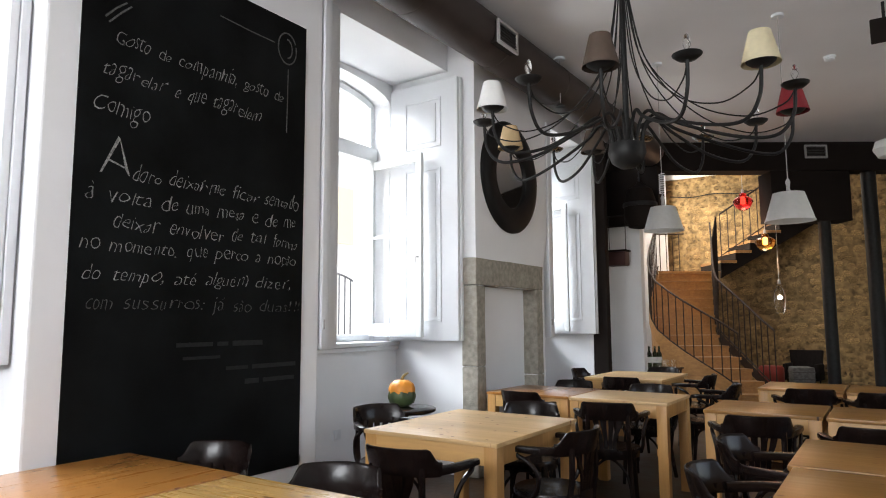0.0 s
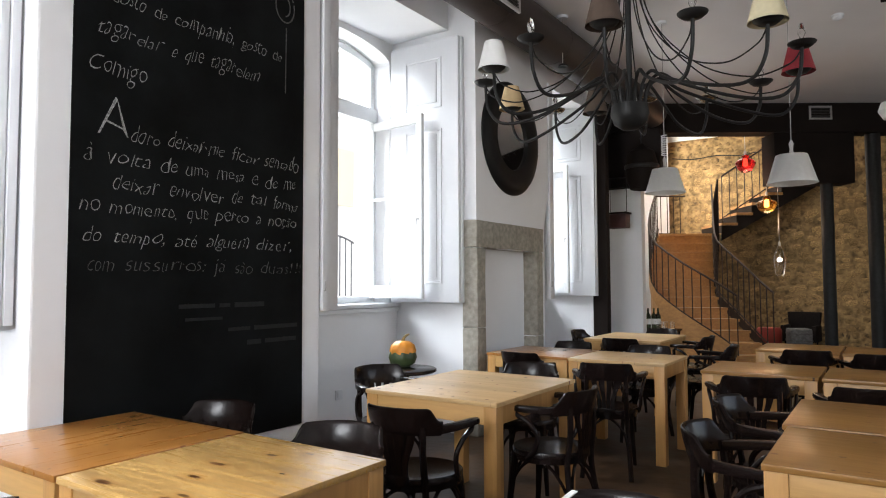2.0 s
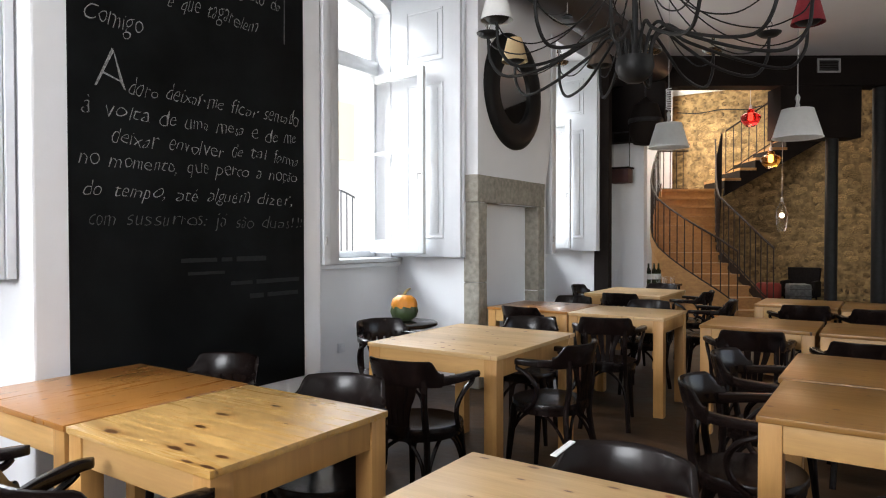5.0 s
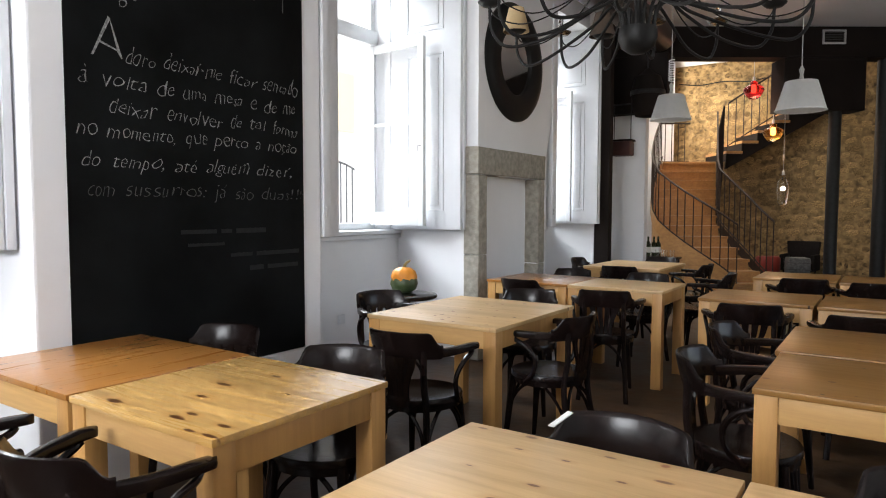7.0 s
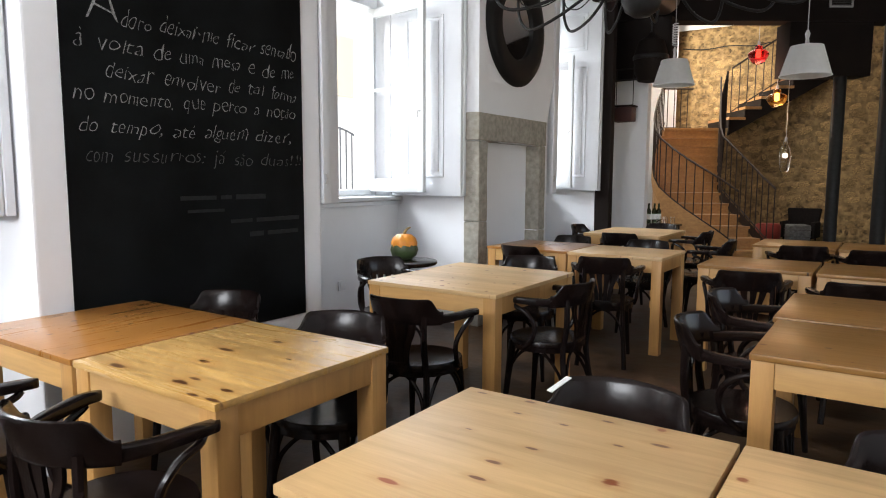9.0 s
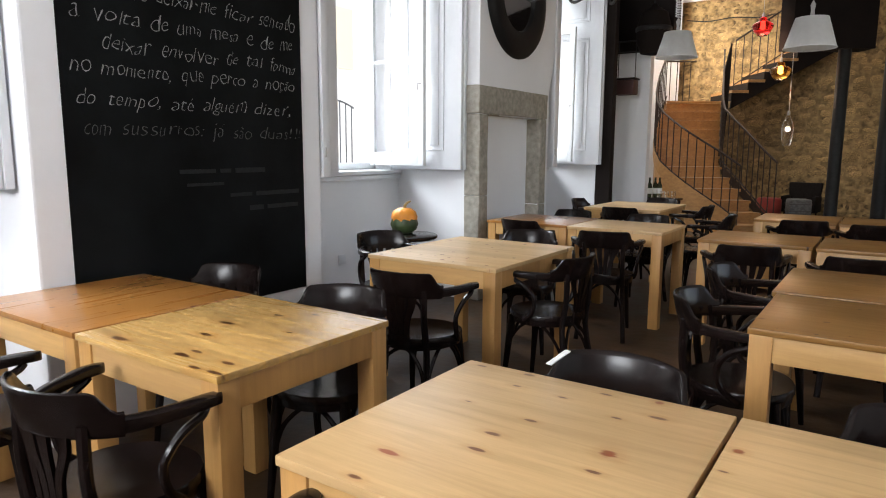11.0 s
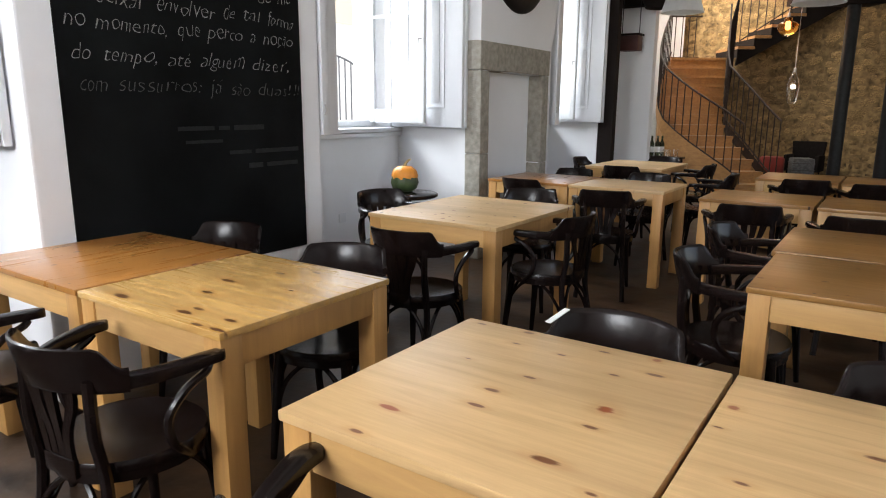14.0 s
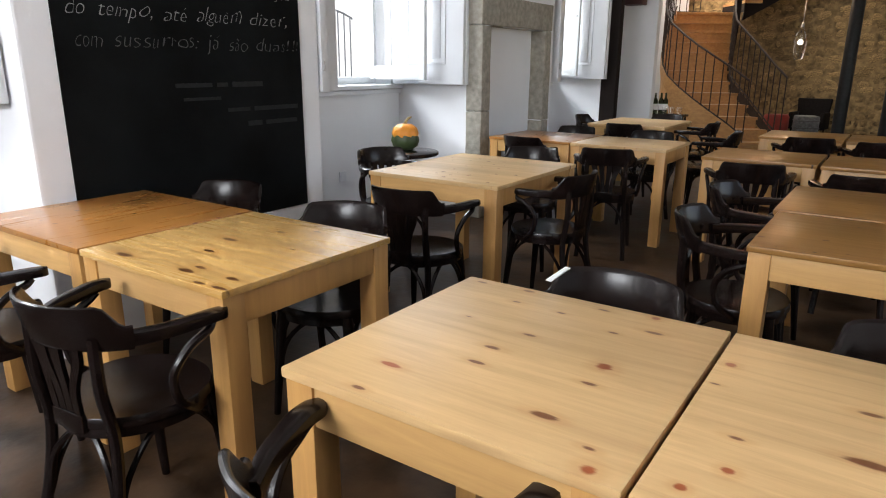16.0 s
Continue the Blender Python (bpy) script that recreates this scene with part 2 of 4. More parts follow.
IRONB = mat("rusty_rail_iron", (0.032, 0.02, 0.014), 0.6, metal=0.1, vary=0.3, scale=20, bump=0.1, spec=0.3)
CHROME = mat("metal_dish", (0.55, 0.54, 0.52), 0.25, metal=1.0, vary=0.1, bump=0.02)
SHADEW = mat("white_fabric_shade", (0.78, 0.78, 0.76), 0.8, vary=0.03, scale=30, bump=0.2, bscale=200)
SHADEC = mat("cream_fabric_shade", (0.62, 0.55, 0.36), 0.8, vary=0.05, scale=30, bump=0.2, bscale=200)
SHADET = mat("tan_fabric_shade", (0.55, 0.40, 0.22), 0.8, vary=0.05, scale=30, bump=0.2, bscale=200)
SHADEB = mat("brown_fabric_shade", (0.075, 0.05, 0.036), 0.8, vary=0.1, scale=30, bump=0.2, bscale=200)
SHADER = mat("red_fabric_shade", (0.22, 0.012, 0.02), 0.75, vary=0.1, scale=30, bump=0.2, bscale=200)
GLASS = glass("clear_glass")
ORANGE = mat("orange_rind", (0.80, 0.30, 0.03), 0.4, vary=0.15, scale=9, bump=0.15, bscale=30)
GREENR = mat("green_rind", (0.045, 0.07, 0.025), 0.45, vary=0.4, scale=12, bump=0.15, bscale=30)
STALK = mat("dry_stalk", (0.30, 0.22, 0.09), 0.8, vary=0.2, scale=20)
MIRROR = mat("mirror_silver", (0.75, 0.76, 0.76), 0.04, metal=1.0, vary=0.02, bump=0.0, rough_vary=0.02)
GREYV = mat("grey_vent_metal", (0.42, 0.41, 0.40), 0.45, metal=0.3, vary=0.1)
GRILL = mat("dark_grille", (0.05, 0.046, 0.042), 0.6, vary=0.2)
STREETI = mat("street_iron", (0.09, 0.09, 0.095), 0.6, vary=0.2)
# emission stands in for most of the sunlight on these two facades
FACADE = glow("street_glow", (1.0, 0.98, 0.95), 0.40, (0.3, 0.29, 0.28))
FACADE2 = glow("street_glow_ochre", (1.0, 0.88, 0.7), 0.40, (0.3, 0.25, 0.18))
PAPER = mat("white_paper", (0.8, 0.8, 0.78), 0.7, vary=0.03)
DARKC = mat("dark_brown_cloth", (0.012, 0.0095, 0.009), 0.9, vary=0.3, scale=20, spec=0.15)
PATT = mat("grey_patterned_cloth", (0.11, 0.11, 0.11), 0.8, vary=0.4, scale=25)
REDSEAT = mat("red_upholstery", (0.2, 0.018, 0.01), 0.7, vary=0.15)


# ---- helpers for meshes ----
def thing(name, label="", category="", group="", m=None, kind=""):
    ob = tagged(new(name), label, category, group, kind)
    if m is not None:
        ob.matrix_basis = m
    return ob


def finish(name, bm, material, parent=None, label="", smooth=False):
    bmesh.ops.recalc_face_normals(bm, faces=bm.faces)
    me = bpy.data.meshes.new(name)
    bm.to_mesh(me)
    bm.free()
    for mm in (material if isinstance(material, (list, tuple)) else [material]):
        me.materials.append(mm)
    if smooth:
        me.polygons.foreach_set("use_smooth", [True] * len(me.polygons))
        me.set_sharp_from_angle(angle=radians(40))
    ob = new(name, me)
    ob.parent = parent
    if label:
        ob["label"] = label
    return ob


def part(name, bm, material, parent, label="", smooth=True):
    return finish(name, bm, material, parent, label, smooth)


def setting(name, bm, material, label, category, smooth=False):
    return tagged(finish(name, bm, material, None, "", smooth), label, category, "", "structure")


def box(x0, x1, y0, y1, z0, z1, bevel=0.0, bm=None, seg=2, m=None):
    t = bmesh.new()
    bmesh.ops.create_cube(t, size=1)
    bmesh.ops.scale(t, vec=(x1 - x0, y1 - y0, z1 - z0), verts=t.verts)
    if bevel:
        bmesh.ops.bevel(t, geom=t.edges[:], offset=bevel, segments=seg, affect="EDGES", profile=0.6)
    bmesh.ops.translate(t, vec=((x0 + x1) / 2, (y0 + y1) / 2, (z0 + z1) / 2), verts=t.verts)
    if m is not None:
        t.transform(m)
    return join(bm, t)


def join(bm, t):
    if bm is None:
        return t
    me = bpy.data.meshes.new("tmp")
    t.to_mesh(me)
    t.free()
    bm.from_mesh(me)
    bpy.data.meshes.remove(me)
    return bm


def tube(points, radius, seg=8, bm=None, flat=1.0, closed=False, caps=True):
    """A rod swept along points; radius is a number or one for each point; flat squeezes it in z."""
    bm = bm or bmesh.new()
    pts = [Vector(p) for p in points]
    n = len(pts)
    rad = [radius] * n if isinstance(radius, (int, float)) else list(radius)
    rings, prev = [], None
    for i, p in enumerate(pts):
        a = pts[(i - 1) % n] if (i or closed) else pts[0]
        b = pts[(i + 1) % n] if (i < n - 1 or closed) else pts[-1]
        d = (b - a).normalized()
        if prev is None:
            ref = Vector((0, 0, 1)) if abs(d.z) < 0.9 else Vector((1, 0, 0))
            side = d.cross(ref).normalized()
        else:
            side = (prev - d * prev.dot(d)).normalized()
        prev = side
        up = side.cross(d)
        ring = []
        for k in range(seg):
            an = 2 * math.pi * k / seg
            ring.append(bm.verts.new(p + rad[i] * (side * math.cos(an) + up * math.sin(an) * flat)))
        rings.append(ring)
    for i in range(n if closed else n - 1):
        r0, r1 = rings[i], rings[(i + 1) % n]
        for k in range(seg):
            bm.faces.new((r0[k], r0[(k + 1) % seg], r1[(k + 1) % seg], r1[k]))
    if caps and not closed:
        bm.faces.new(rings[0][::-1])
        bm.faces.new(rings[-1])
    return bm


def lathe(profile, seg=24, bm=None, at=(0, 0, 0), lobes=0, depth=0.0):
    """Turned form from (radius, height) pairs."""
    bm = bm or bmesh.new()
    at = Vector(at)
    rings = []
    for r, z in profile:
        ring = []
        for k in range(seg):
            an = 2 * math.pi * k / seg
            q = r * (1 - depth * abs(math.sin(lobes * an / 2)) ** 6) if lobes else r
            ring.append(bm.verts.new(at + Vector((q * math.cos(an), q * math.sin(an), z))))
        rings.append(ring)
    for r0, r1 in zip(rings, rings[1:]):
        for k in range(seg):
            bm.faces.new((r0[k], r0[(k + 1) % seg], r1[(k + 1) % seg], r1[k]))
    bm.faces.new(rings[0][::-1])
    bm.faces.new(rings[-1])
    bmesh.ops.remove_doubles(bm, verts=bm.verts, dist=1e-5)
    return bm


def curve(points, steps=6):
    """A smooth run of points through the given ones."""
    P = [Vector(p) for p in points]
    P = [2 * P[0] - P[1]] + P + [2 * P[-1] - P[-2]]
    out = []
    for i in range(1, len(P) - 2):
        for s in range(steps):
            t = s / steps
            out.append(0.5 * ((2 * P[i]) + (P[i + 1] - P[i - 1]) * t + (2 * P[i - 1] - 5 * P[i] + 4 * P[i + 1] - P[i + 2]) * t * t
                              + (3 * P[i] - P[i - 1] - 3 * P[i + 1] + P[i + 2]) * t ** 3))
    out.append(P[-2])
    return out


def prism(outline, axis, a, b, bm=None):
    """A flat outline pushed from a to b along x, y or z."""
    bm = bm or bmesh.new()
    put = {"x": lambda u, v, w: (w, u, v), "y": lambda u, v, w: (u, w, v), "z": lambda u, v, w: (u, v, w)}[axis]
    lo = [bm.verts.new(put(u, v, a)) for u, v in outline]
    hi = [bm.verts.new(put(u, v, b)) for u, v in outline]
    n = len(outline)
    for i in range(n):
        bm.faces.new((lo[i], lo[(i + 1) % n], hi[(i + 1) % n], hi[i]))
    bm.faces.new(lo[::-1])
    bm.faces.new(hi)
    return bm


# ---- the shell ----
WX = -3.05          # face of the piers
CZ = 3.95           # main ceiling
HALL = 9.9          # header over the way into the stair hall
BACK = 15.4         # rubble wall
ST = ((-0.6, 1.35), (3.08, 5.03), (6.53, 8.30))   # window niches

setting("floor", box(-4.9, 3.6, -3.2, BACK + 0.3, -0.2, 0), FLOORM, "dark brown worn polished concrete floor", "floor")
# the end of the room runs askew: U points along its normal, N along it
U, N = Vector((-0.5606, 0.8281, 0)), Vector((0.8281, 0.5606, 0))


def spot(depth, across, z):
    return U * depth + N * across + Vector((0, 0, z))


def skew(d0, d1, a0, a1, z0, z1):
    return prism([tuple(spot(d, w, 0).xy) for d, w in ((d0, a0), (d0, a1), (d1, a1), (d1, a0))], "z", z0, z1)


e0, e1 = spot(9.6, 2.464, 0), spot(9.6, 10.84, 0)
setting("ceiling", prism([(-3.34, -3.2), (3.6, -3.2), (e1.x, e1.y), (e0.x, e0.y)], "z", CZ, CZ + 0.2), CEIL, "grey-white painted plaster ceiling", "ceiling")
h0, h1 = spot(9.75, 0.7, 0), spot(9.75, 10.9, 0)
setting("ceiling_hall", prism([(h0.x, h0.y), (h1.x, h1.y), (3.6, BACK + 0.3), (-4.9, BACK + 0.3)], "z", 5.4, 5.6), PLASTER, "white plaster ceiling above the stairs", "ceiling")
for i, (a, b) in enumerate(((-3.2, -0.6), (1.35, 3.08))):
    setting(f"wall_pier_{i + 1}", box(-4.5, WX, a, b, 0, CZ, 0.012), PLASTER, "white plaster wall pier between deep window niches", "wall")
pier = prism([(5.03, CZ), (5.03, 0), (5.15, 0), (5.15, 1.67), (6.20, 1.67), (6.20, 0), (6.42, 0), (6.42, 1.95), (6.47, 2.1), (6.53, 2.3), (6.53, CZ)], "x", -3.19, WX)
box(-4.5, -3.19, 5.03, 6.40, 0, CZ, 0, pier)
setting("wall_pier_3", pier, PLASTER, "white plaster wall pier with a walled-up doorway", "wall")
setting("wall_pier_4", box(-4.5, -3.25, 8.30, 8.42, 0, CZ), PLASTER, "white plaster wall end of the last window niche", "wall")
setting("wall_passage", box(-4.5, -3.5, 8.42, HALL, 0, CZ), PLASTER, "white plaster wall beyond the last window niche", "wall")
setting("wall_cladding", box(-3.247, WX, 8.30, 8.42, 0, CZ, 0.01), BROWN, "dark brown painted cladding on the wall end", "wall")
# unseen closing wall on the east; the gap is added for the fill lamp
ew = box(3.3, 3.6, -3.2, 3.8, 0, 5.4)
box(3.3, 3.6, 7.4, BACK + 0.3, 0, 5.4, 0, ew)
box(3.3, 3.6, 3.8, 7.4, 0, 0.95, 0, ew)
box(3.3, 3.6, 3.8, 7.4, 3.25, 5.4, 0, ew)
setting("wall_east", ew, PLASTER, "unseen white plaster side wall with an opening added for a fill lamp", "wall")
# unseen south wall, with a high opening added to hold the upward lamp
sw = box(-4.5, -2.75, -3.5, -3.2, 0, CZ)
box(-0.25, 3.3, -3.5, -3.2, 0, CZ, 0, sw)
box(-2.75, -0.25, -3.5, -3.2, 0, 2.15, 0, sw)
box(-2.75, -0.25, -3.5, -3.2, 3.4, CZ, 0, sw)
setting("wall_south", sw, PLASTER, "unseen white plaster wall with a high opening added for a fill lamp", "wall")
setting("wall_hall", box(-5.1, -4.9, HALL, BACK + 0.3, 0, 5.4), PLASTER, "white plaster side wall of the stair hall", "wall")
setting("wall_rubble", box(-4.9, 3.3, BACK, BACK + 0.3, 0, 4.55), RUBBLE, "ochre rubble stone wall with rough mortar", "wall")
setting("wall_rubble_top", box(-4.9, 3.3, BACK - 0.05, BACK + 0.3, 4.55, 5.4), PLASTER, "white plaster band above the rubble wall", "wall")
setting("header_beam", skew(9.5, 9.595, 2.0, 10.6, 3.52, CZ - 0.003), BROWN, "dark brown boxed beam over the stair hall", "beam")
setting("wall_above_header", skew(9.6, 9.8, 0.6, 10.9, 3.522, 5.398), BROWN, "dark brown wall above the beam", "wall")
setting("bulkhead", skew(9.52, 9.9, 4.82, 5.98, 2.78, 3.517), BROWN, "dark brown box hanging beneath the beam", "beam")
setting("wall_panel", box(-3.47, -2.95, 9.45, 9.6, 0, 2.716, 0.008), PLASTER, "grey-white plaster wall end by the stairs", "wall")
setting("wall_landing", skew(14.9, 15.1, 4.25, 5.12, 0, 5.395), PLASTER, "white plaster wall end beside the landing", "wall")
setting("panel_header", box(-3.497, -2.62, 9.3, 9.62, 2.72, 3.515, 0.01), BROWN, "dark brown header above the passage", "beam")


def window_set(y0, y1, i):
    """A deep niche with apron, sill, lintel, arched window, two shutters and two sashes."""
    w0, w1 = y0 + 0.40, y1 - 0.05
    yc = (w0 + w1) / 2
    setting(f"wall_apron_{i}", box(-4.5, -3.95, y0, y1, 0, 1.125), PLASTER, "white plaster apron wall under the window", "wall")
    setting(f"lintel_{i}", box(-4.5, -3.34, y0, y1, 3.70, CZ), PLASTER, "white plaster lintel and soffit of the niche", "wall")
    sill = box(-4.4, -3.90, y0, y1, 1.129, 1.165, 0.008)
    box(-3.95, -3.915, y0, y1, 1.085, 1.125, 0.008, sill)
    setting(f"window_sill_{i}", sill, PAINTW, "white painted window sill with moulded nosing", "sill")
    # wall around the arched opening
    spring, crown, half = 3.49, 3.64, (w1 - w0) / 2
    arch = [((w0 + w1) / 2 + half * math.cos(a), spring + (crown - spring) * math.sin(a)) for a in np.linspace(0, math.pi, 17)]
    outline = [(y1, 1.168), (y1, 3.697), (y0, 3.697), (y0, 1.168), (w0, 1.168)] + [(u, v) for u, v in arch[::-1]] + [(w1, 1.168)]
    setting(f"wall_window_{i}", prism(outline, "x", -4.4, -4.0), PLASTER, "white plaster reveal with an arched head", "wall")
    win = thing(f"window_{i}", "white painted wooden window with arched top light, sashes open", "window", "windows", kind="structure")
    f = box(-4.27, -4.19, w0, w0 + 0.06, 1.168, spring, 0.006)
    box(-4.27, -4.19, w1 - 0.06, w1, 1.168, spring, 0.006, f)
    box(-4.27, -4.19, w0 + 0.06, w1 - 0.06, 1.168, 1.23, 0.006, f)
    part("frame", f, FRAMEW, win)
    part("transom", box(-4.28, -4.15, w0, w1, 2.92, 3.06, 0.012), FRAMEW, win)
    part("arch_frame", tube([(-4.23, u, v - 0.03) for u, v in arch], 0.045, 6), FRAMEW, win)
    part("glazing_bar", box(-4.25, -4.21, yc - 0.025, yc + 0.025, 3.04, 3.58, 0.006), FRAMEW, win)
    sw = 0.69

    def sash(m):
        s = part("sash", box(0, 0.065, -0.02, 0.02, 0, 1.69, 0.006), FRAMEW, win)
        s.matrix_basis = m
        f2 = box(sw - 0.065, sw, -0.02, 0.02, 0, 1.69, 0.006)
        for z0, z1 in ((0, 0.12), (0.93, 0.955), (1.61, 1.69)):
            box(0.065, sw - 0.065, -0.018, 0.018, z0, z1, 0.004, f2)
        part("rails", f2, FRAMEW, s)
        for z0, z1 in ((0.12, 0.93), (0.955, 1.61)):
            g = part("pane", box(0.06, sw - 0.06, -0.003, 0.003, z0, z1), GLASS, s, smooth=False)
            g.visible_shadow = False
        h = tube([(sw - 0.03, -0.02, 0.72), (sw - 0.03, -0.06, 0.72), (sw - 0.03, -0.065, 0.66)], 0.007, 6)
        part("handle", h, GREYV, s)

    sash(pose(-4.18, w1 - 0.075, 1.21, 0, 0, -6))
    sash(pose(-4.18, w0 + 0.03, 1.235, 0, 0, 4))
    pane = part("pane", box(-4.233, -4.227, w0 + 0.03, w1 - 0.03, 3.04, spring), GLASS, win, smooth=False)
    pane.visible_shadow = False
    return win


def shutter(y, flip, folded):
    """A tall panelled shutter laid open against the side of the niche."""
    sh = thing("window_shutter", "white painted panelled wooden shutter, folded open" if folded else "white painted panelled wooden shutter, open against the niche", "shutter", "window shutters", pose(-3.95, y, 1.175))
    n = 3 if folded else 2
    for k in range(n):
        y0 = flip * (0.014 + k * (0.072 if folded else 0.042))
        thk = (0.066, 0.066, 0.04)[k] if folded else 0.038
        ya, yb = sorted((y0, y0 + flip * thk))
        ww = 0.785 - 0.012 * k if not folded else 0.915 - 0.02 * k
        leaf = part("leaf", box(0, ww, ya, yb, 0, 2.36 if folded else 2.42, 0.005), PAINTW, sh)
        yf = y0 + flip * thk
        if k < n - 1:
            continue
        for z0, z1 in ((0.17, 1.59), (1.79, 2.26)):
            fr = bmesh.new()
            for x0, x1, za, zb in ((0.18, 0.2, z0, z1), (ww - 0.2, ww - 0.18, z0, z1), (0.2, ww - 0.2, z0, z0 + 0.02), (0.2, ww - 0.2, z1 - 0.02, z1),
                                   (0.235, ww - 0.235, z0 + 0.05, z1 - 0.05)):
                yl, yh = sorted((yf - flip * 0.004, yf + flip * 0.008))
                box(x0, x1, yl, yh, za, zb, 0.004, fr)
            part("panel", fr, PAINTW, leaf)
    if folded:
        part("bolt", tube([(0.912, flip * 0.03, 0.13), (0.922, flip * 0.03, 0.13), (0.922, flip * 0.03, 0.19)], 0.005, 6), GREYV, sh, "small grey metal bolt")
    else:
        part("hinge", tube([(0.0, flip * 0.05, 0.5), (0.0, flip * 0.05, 0.6)], 0.012, 8), PAINTW, sh)
        part("hinge", tube([(0.0, flip * 0.05, 1.9), (0.0, flip * 0.05, 2.0)], 0.012, 8), PAINTW, sh)
    return sh


for i, (a, b) in enumerate(ST):
    window_set(a, b, i + 1)
    shutter(b, -1, False)
    shutter(a, 1, True)

# street outside, far beyond the windows; its facades glow by themselves
setting("backdrop", box(-12.2, -12, -14, 30, -2, 9), FACADE, "overexposed street facade outside, its sunlight put in as glow", "backdrop")
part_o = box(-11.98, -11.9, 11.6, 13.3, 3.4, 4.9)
setting("backdrop_ochre", part_o, FACADE2, "pale ochre facade strip outside, glowing in place of sunlight", "backdrop")
rail = thing("street_railing", "grey iron railing in the street outside the window", "railing")
for k in range(24):
    part("bar", tube([(-7.0, 6.2 + k * 0.13, -0.1), (-7.0, 6.2 + k * 0.13, 2.1 - 0.006 * (k - 8) ** 2)], 0.011, 6), STREETI, rail)
part("top_rail", tube([(-7.0, 6.2 + k * 0.13, 2.1 - 0.006 * (k - 8) ** 2) for k in range(24)], 0.014, 6), STREETI, rail)
part("bottom_rail", tube([(-7.0, 6.2, 0.2), (-7.0, 9.19, 0.2)], 0.014, 6), STREETI, rail)
setting("ground", box(-60, -4.5, -60, 60, -0.3, -0.1), STONE, "pale street paving outside", "ground")

# ---- blackboard ----
board = thing("blackboard", "tall matt black chalkboard with handwritten chalk verses", "blackboard", m=pose(WX, 0, 0))
BY0, BY1, BZ0, BZ1 = 1.50, 2.925, 0.49, 3.25
part("panel", box(0.001, 0.006, BY0, BY1, BZ0, BZ1), SLATE, board, smooth=False)


def chalk_line(text, y0, y1, z, size, material, slant=0.27, wave=0.015, thin=-0.022):
    """A line of chalk handwriting on the board, from y0 to y1 with its foot at z."""
    cu = bpy.data.curves.new("writing", "FONT")
    cu.body, cu.size, cu.offset, cu.resolution_u = text, 1.0, thin, 3
    tmp = bpy.data.objects.new("writing", cu)
    scene.collection.objects.link(tmp)
    bpy.context.view_layer.update()
    me = bpy.data.meshes.new_from_object(tmp.evaluated_get(bpy.context.evaluated_depsgraph_get()))
    bpy.data.objects.remove(tmp)
    xs = [v.co.x for v in me.vertices]
    x0, x1 = min(xs), max(xs)
    k = (y1 - y0) / (x1 - x0)
    seed = z * 13.7
    for v in me.vertices:
        u, w = (v.co.x - x0) * k, v.co.y * size
        n1 = noise.noise(Vector((u * 7, seed, 0)))
        n2 = noise.noise(Vector((u * 26, w * 20, seed)))
        n3 = noise.noise(Vector((u * 11, seed + 5, 2)))
        w = w * (1 + 0.5 * n3) + wave * n1 + 0.012 * n2
        u = u + slant * w + 0.015 * noise.noise(Vector((u * 20, w * 22, seed + 9)))
        v.co = (0.0085, y0 + u, z + w)
    # every stroke that stands by itself becomes a mark of its own
    whole = bmesh.new()
    whole.from_mesh(me)
    bpy.data.meshes.remove(me)
    left = set(whole.faces)
    while left:
        stack, piece = [left.pop()], []
        while stack:
            f = stack.pop()
            piece.append(f)
            for e in f.edges:
                for g in e.link_faces:
                    if g in left:
                        left.remove(g)
                        stack.append(g)
        vs_ = {}
        for f in piece:
            for v in f.verts:
                vs_.setdefault(v, len(vs_))
        m2 = bpy.data.meshes.new("chalk_letter")
        m2.from_pydata([tuple(v.co) for v in vs_], [], [[vs_[v] for v in f.verts] for f in piece])
        m2.materials.append(material)
        ob = new("chalk_letter", m2)
        ob.parent = board


def chalk_stroke(points, r=0.006, material=CHALK):
    b = tube([(0.0075, y, z) for y, z in points], r, 6, flat=1.0)
    for v in b.verts:
        v.co.x = 0.0065 + (v.co.x - 0.0075) * 0.25
    return part("chalk_stroke", b, material, board, "chalk stroke")


LINES = [("Gosto de companhia, gosto de", 1.66, 2.74, 2.70, 0.125), ("tagarelar e que tagarelem", 1.60, 2.57, 2.53, 0.125), ("Comigo", 1.57, 1.86, 2.345, 0.125),
         ("doro deixar-me ficar sentado", 1.78, 2.885, 2.045, 0.115), ("\u00e0 volta de uma mesa e de me", 1.56, 2.86, 1.925, 0.115), ("deixar envolver de tal forma", 1.685, 2.885, 1.80, 0.105),
         ("no momento, que perco a no\u00e7\u00e3o", 1.545, 2.875, 1.695, 0.105), ("do tempo, at\u00e9 algu\u00e9m dizer,", 1.555, 2.835, 1.55, 0.11)]


def words(text, a, b, z, size, material):
    """Sets a line word by word."""
    total, at = len(text) + 0.0, 0
    for w in text.split(" "):
        y0 = a + (b - a) * at / total
        chalk_line(w, y0, y0 + (b - a) * (len(w) - 0.25 if len(w) > 1 else 0.7) / total, z + random.uniform(-0.008, 0.008), size * random.uniform(0.92, 1.08), material)
        at += len(w) + 1


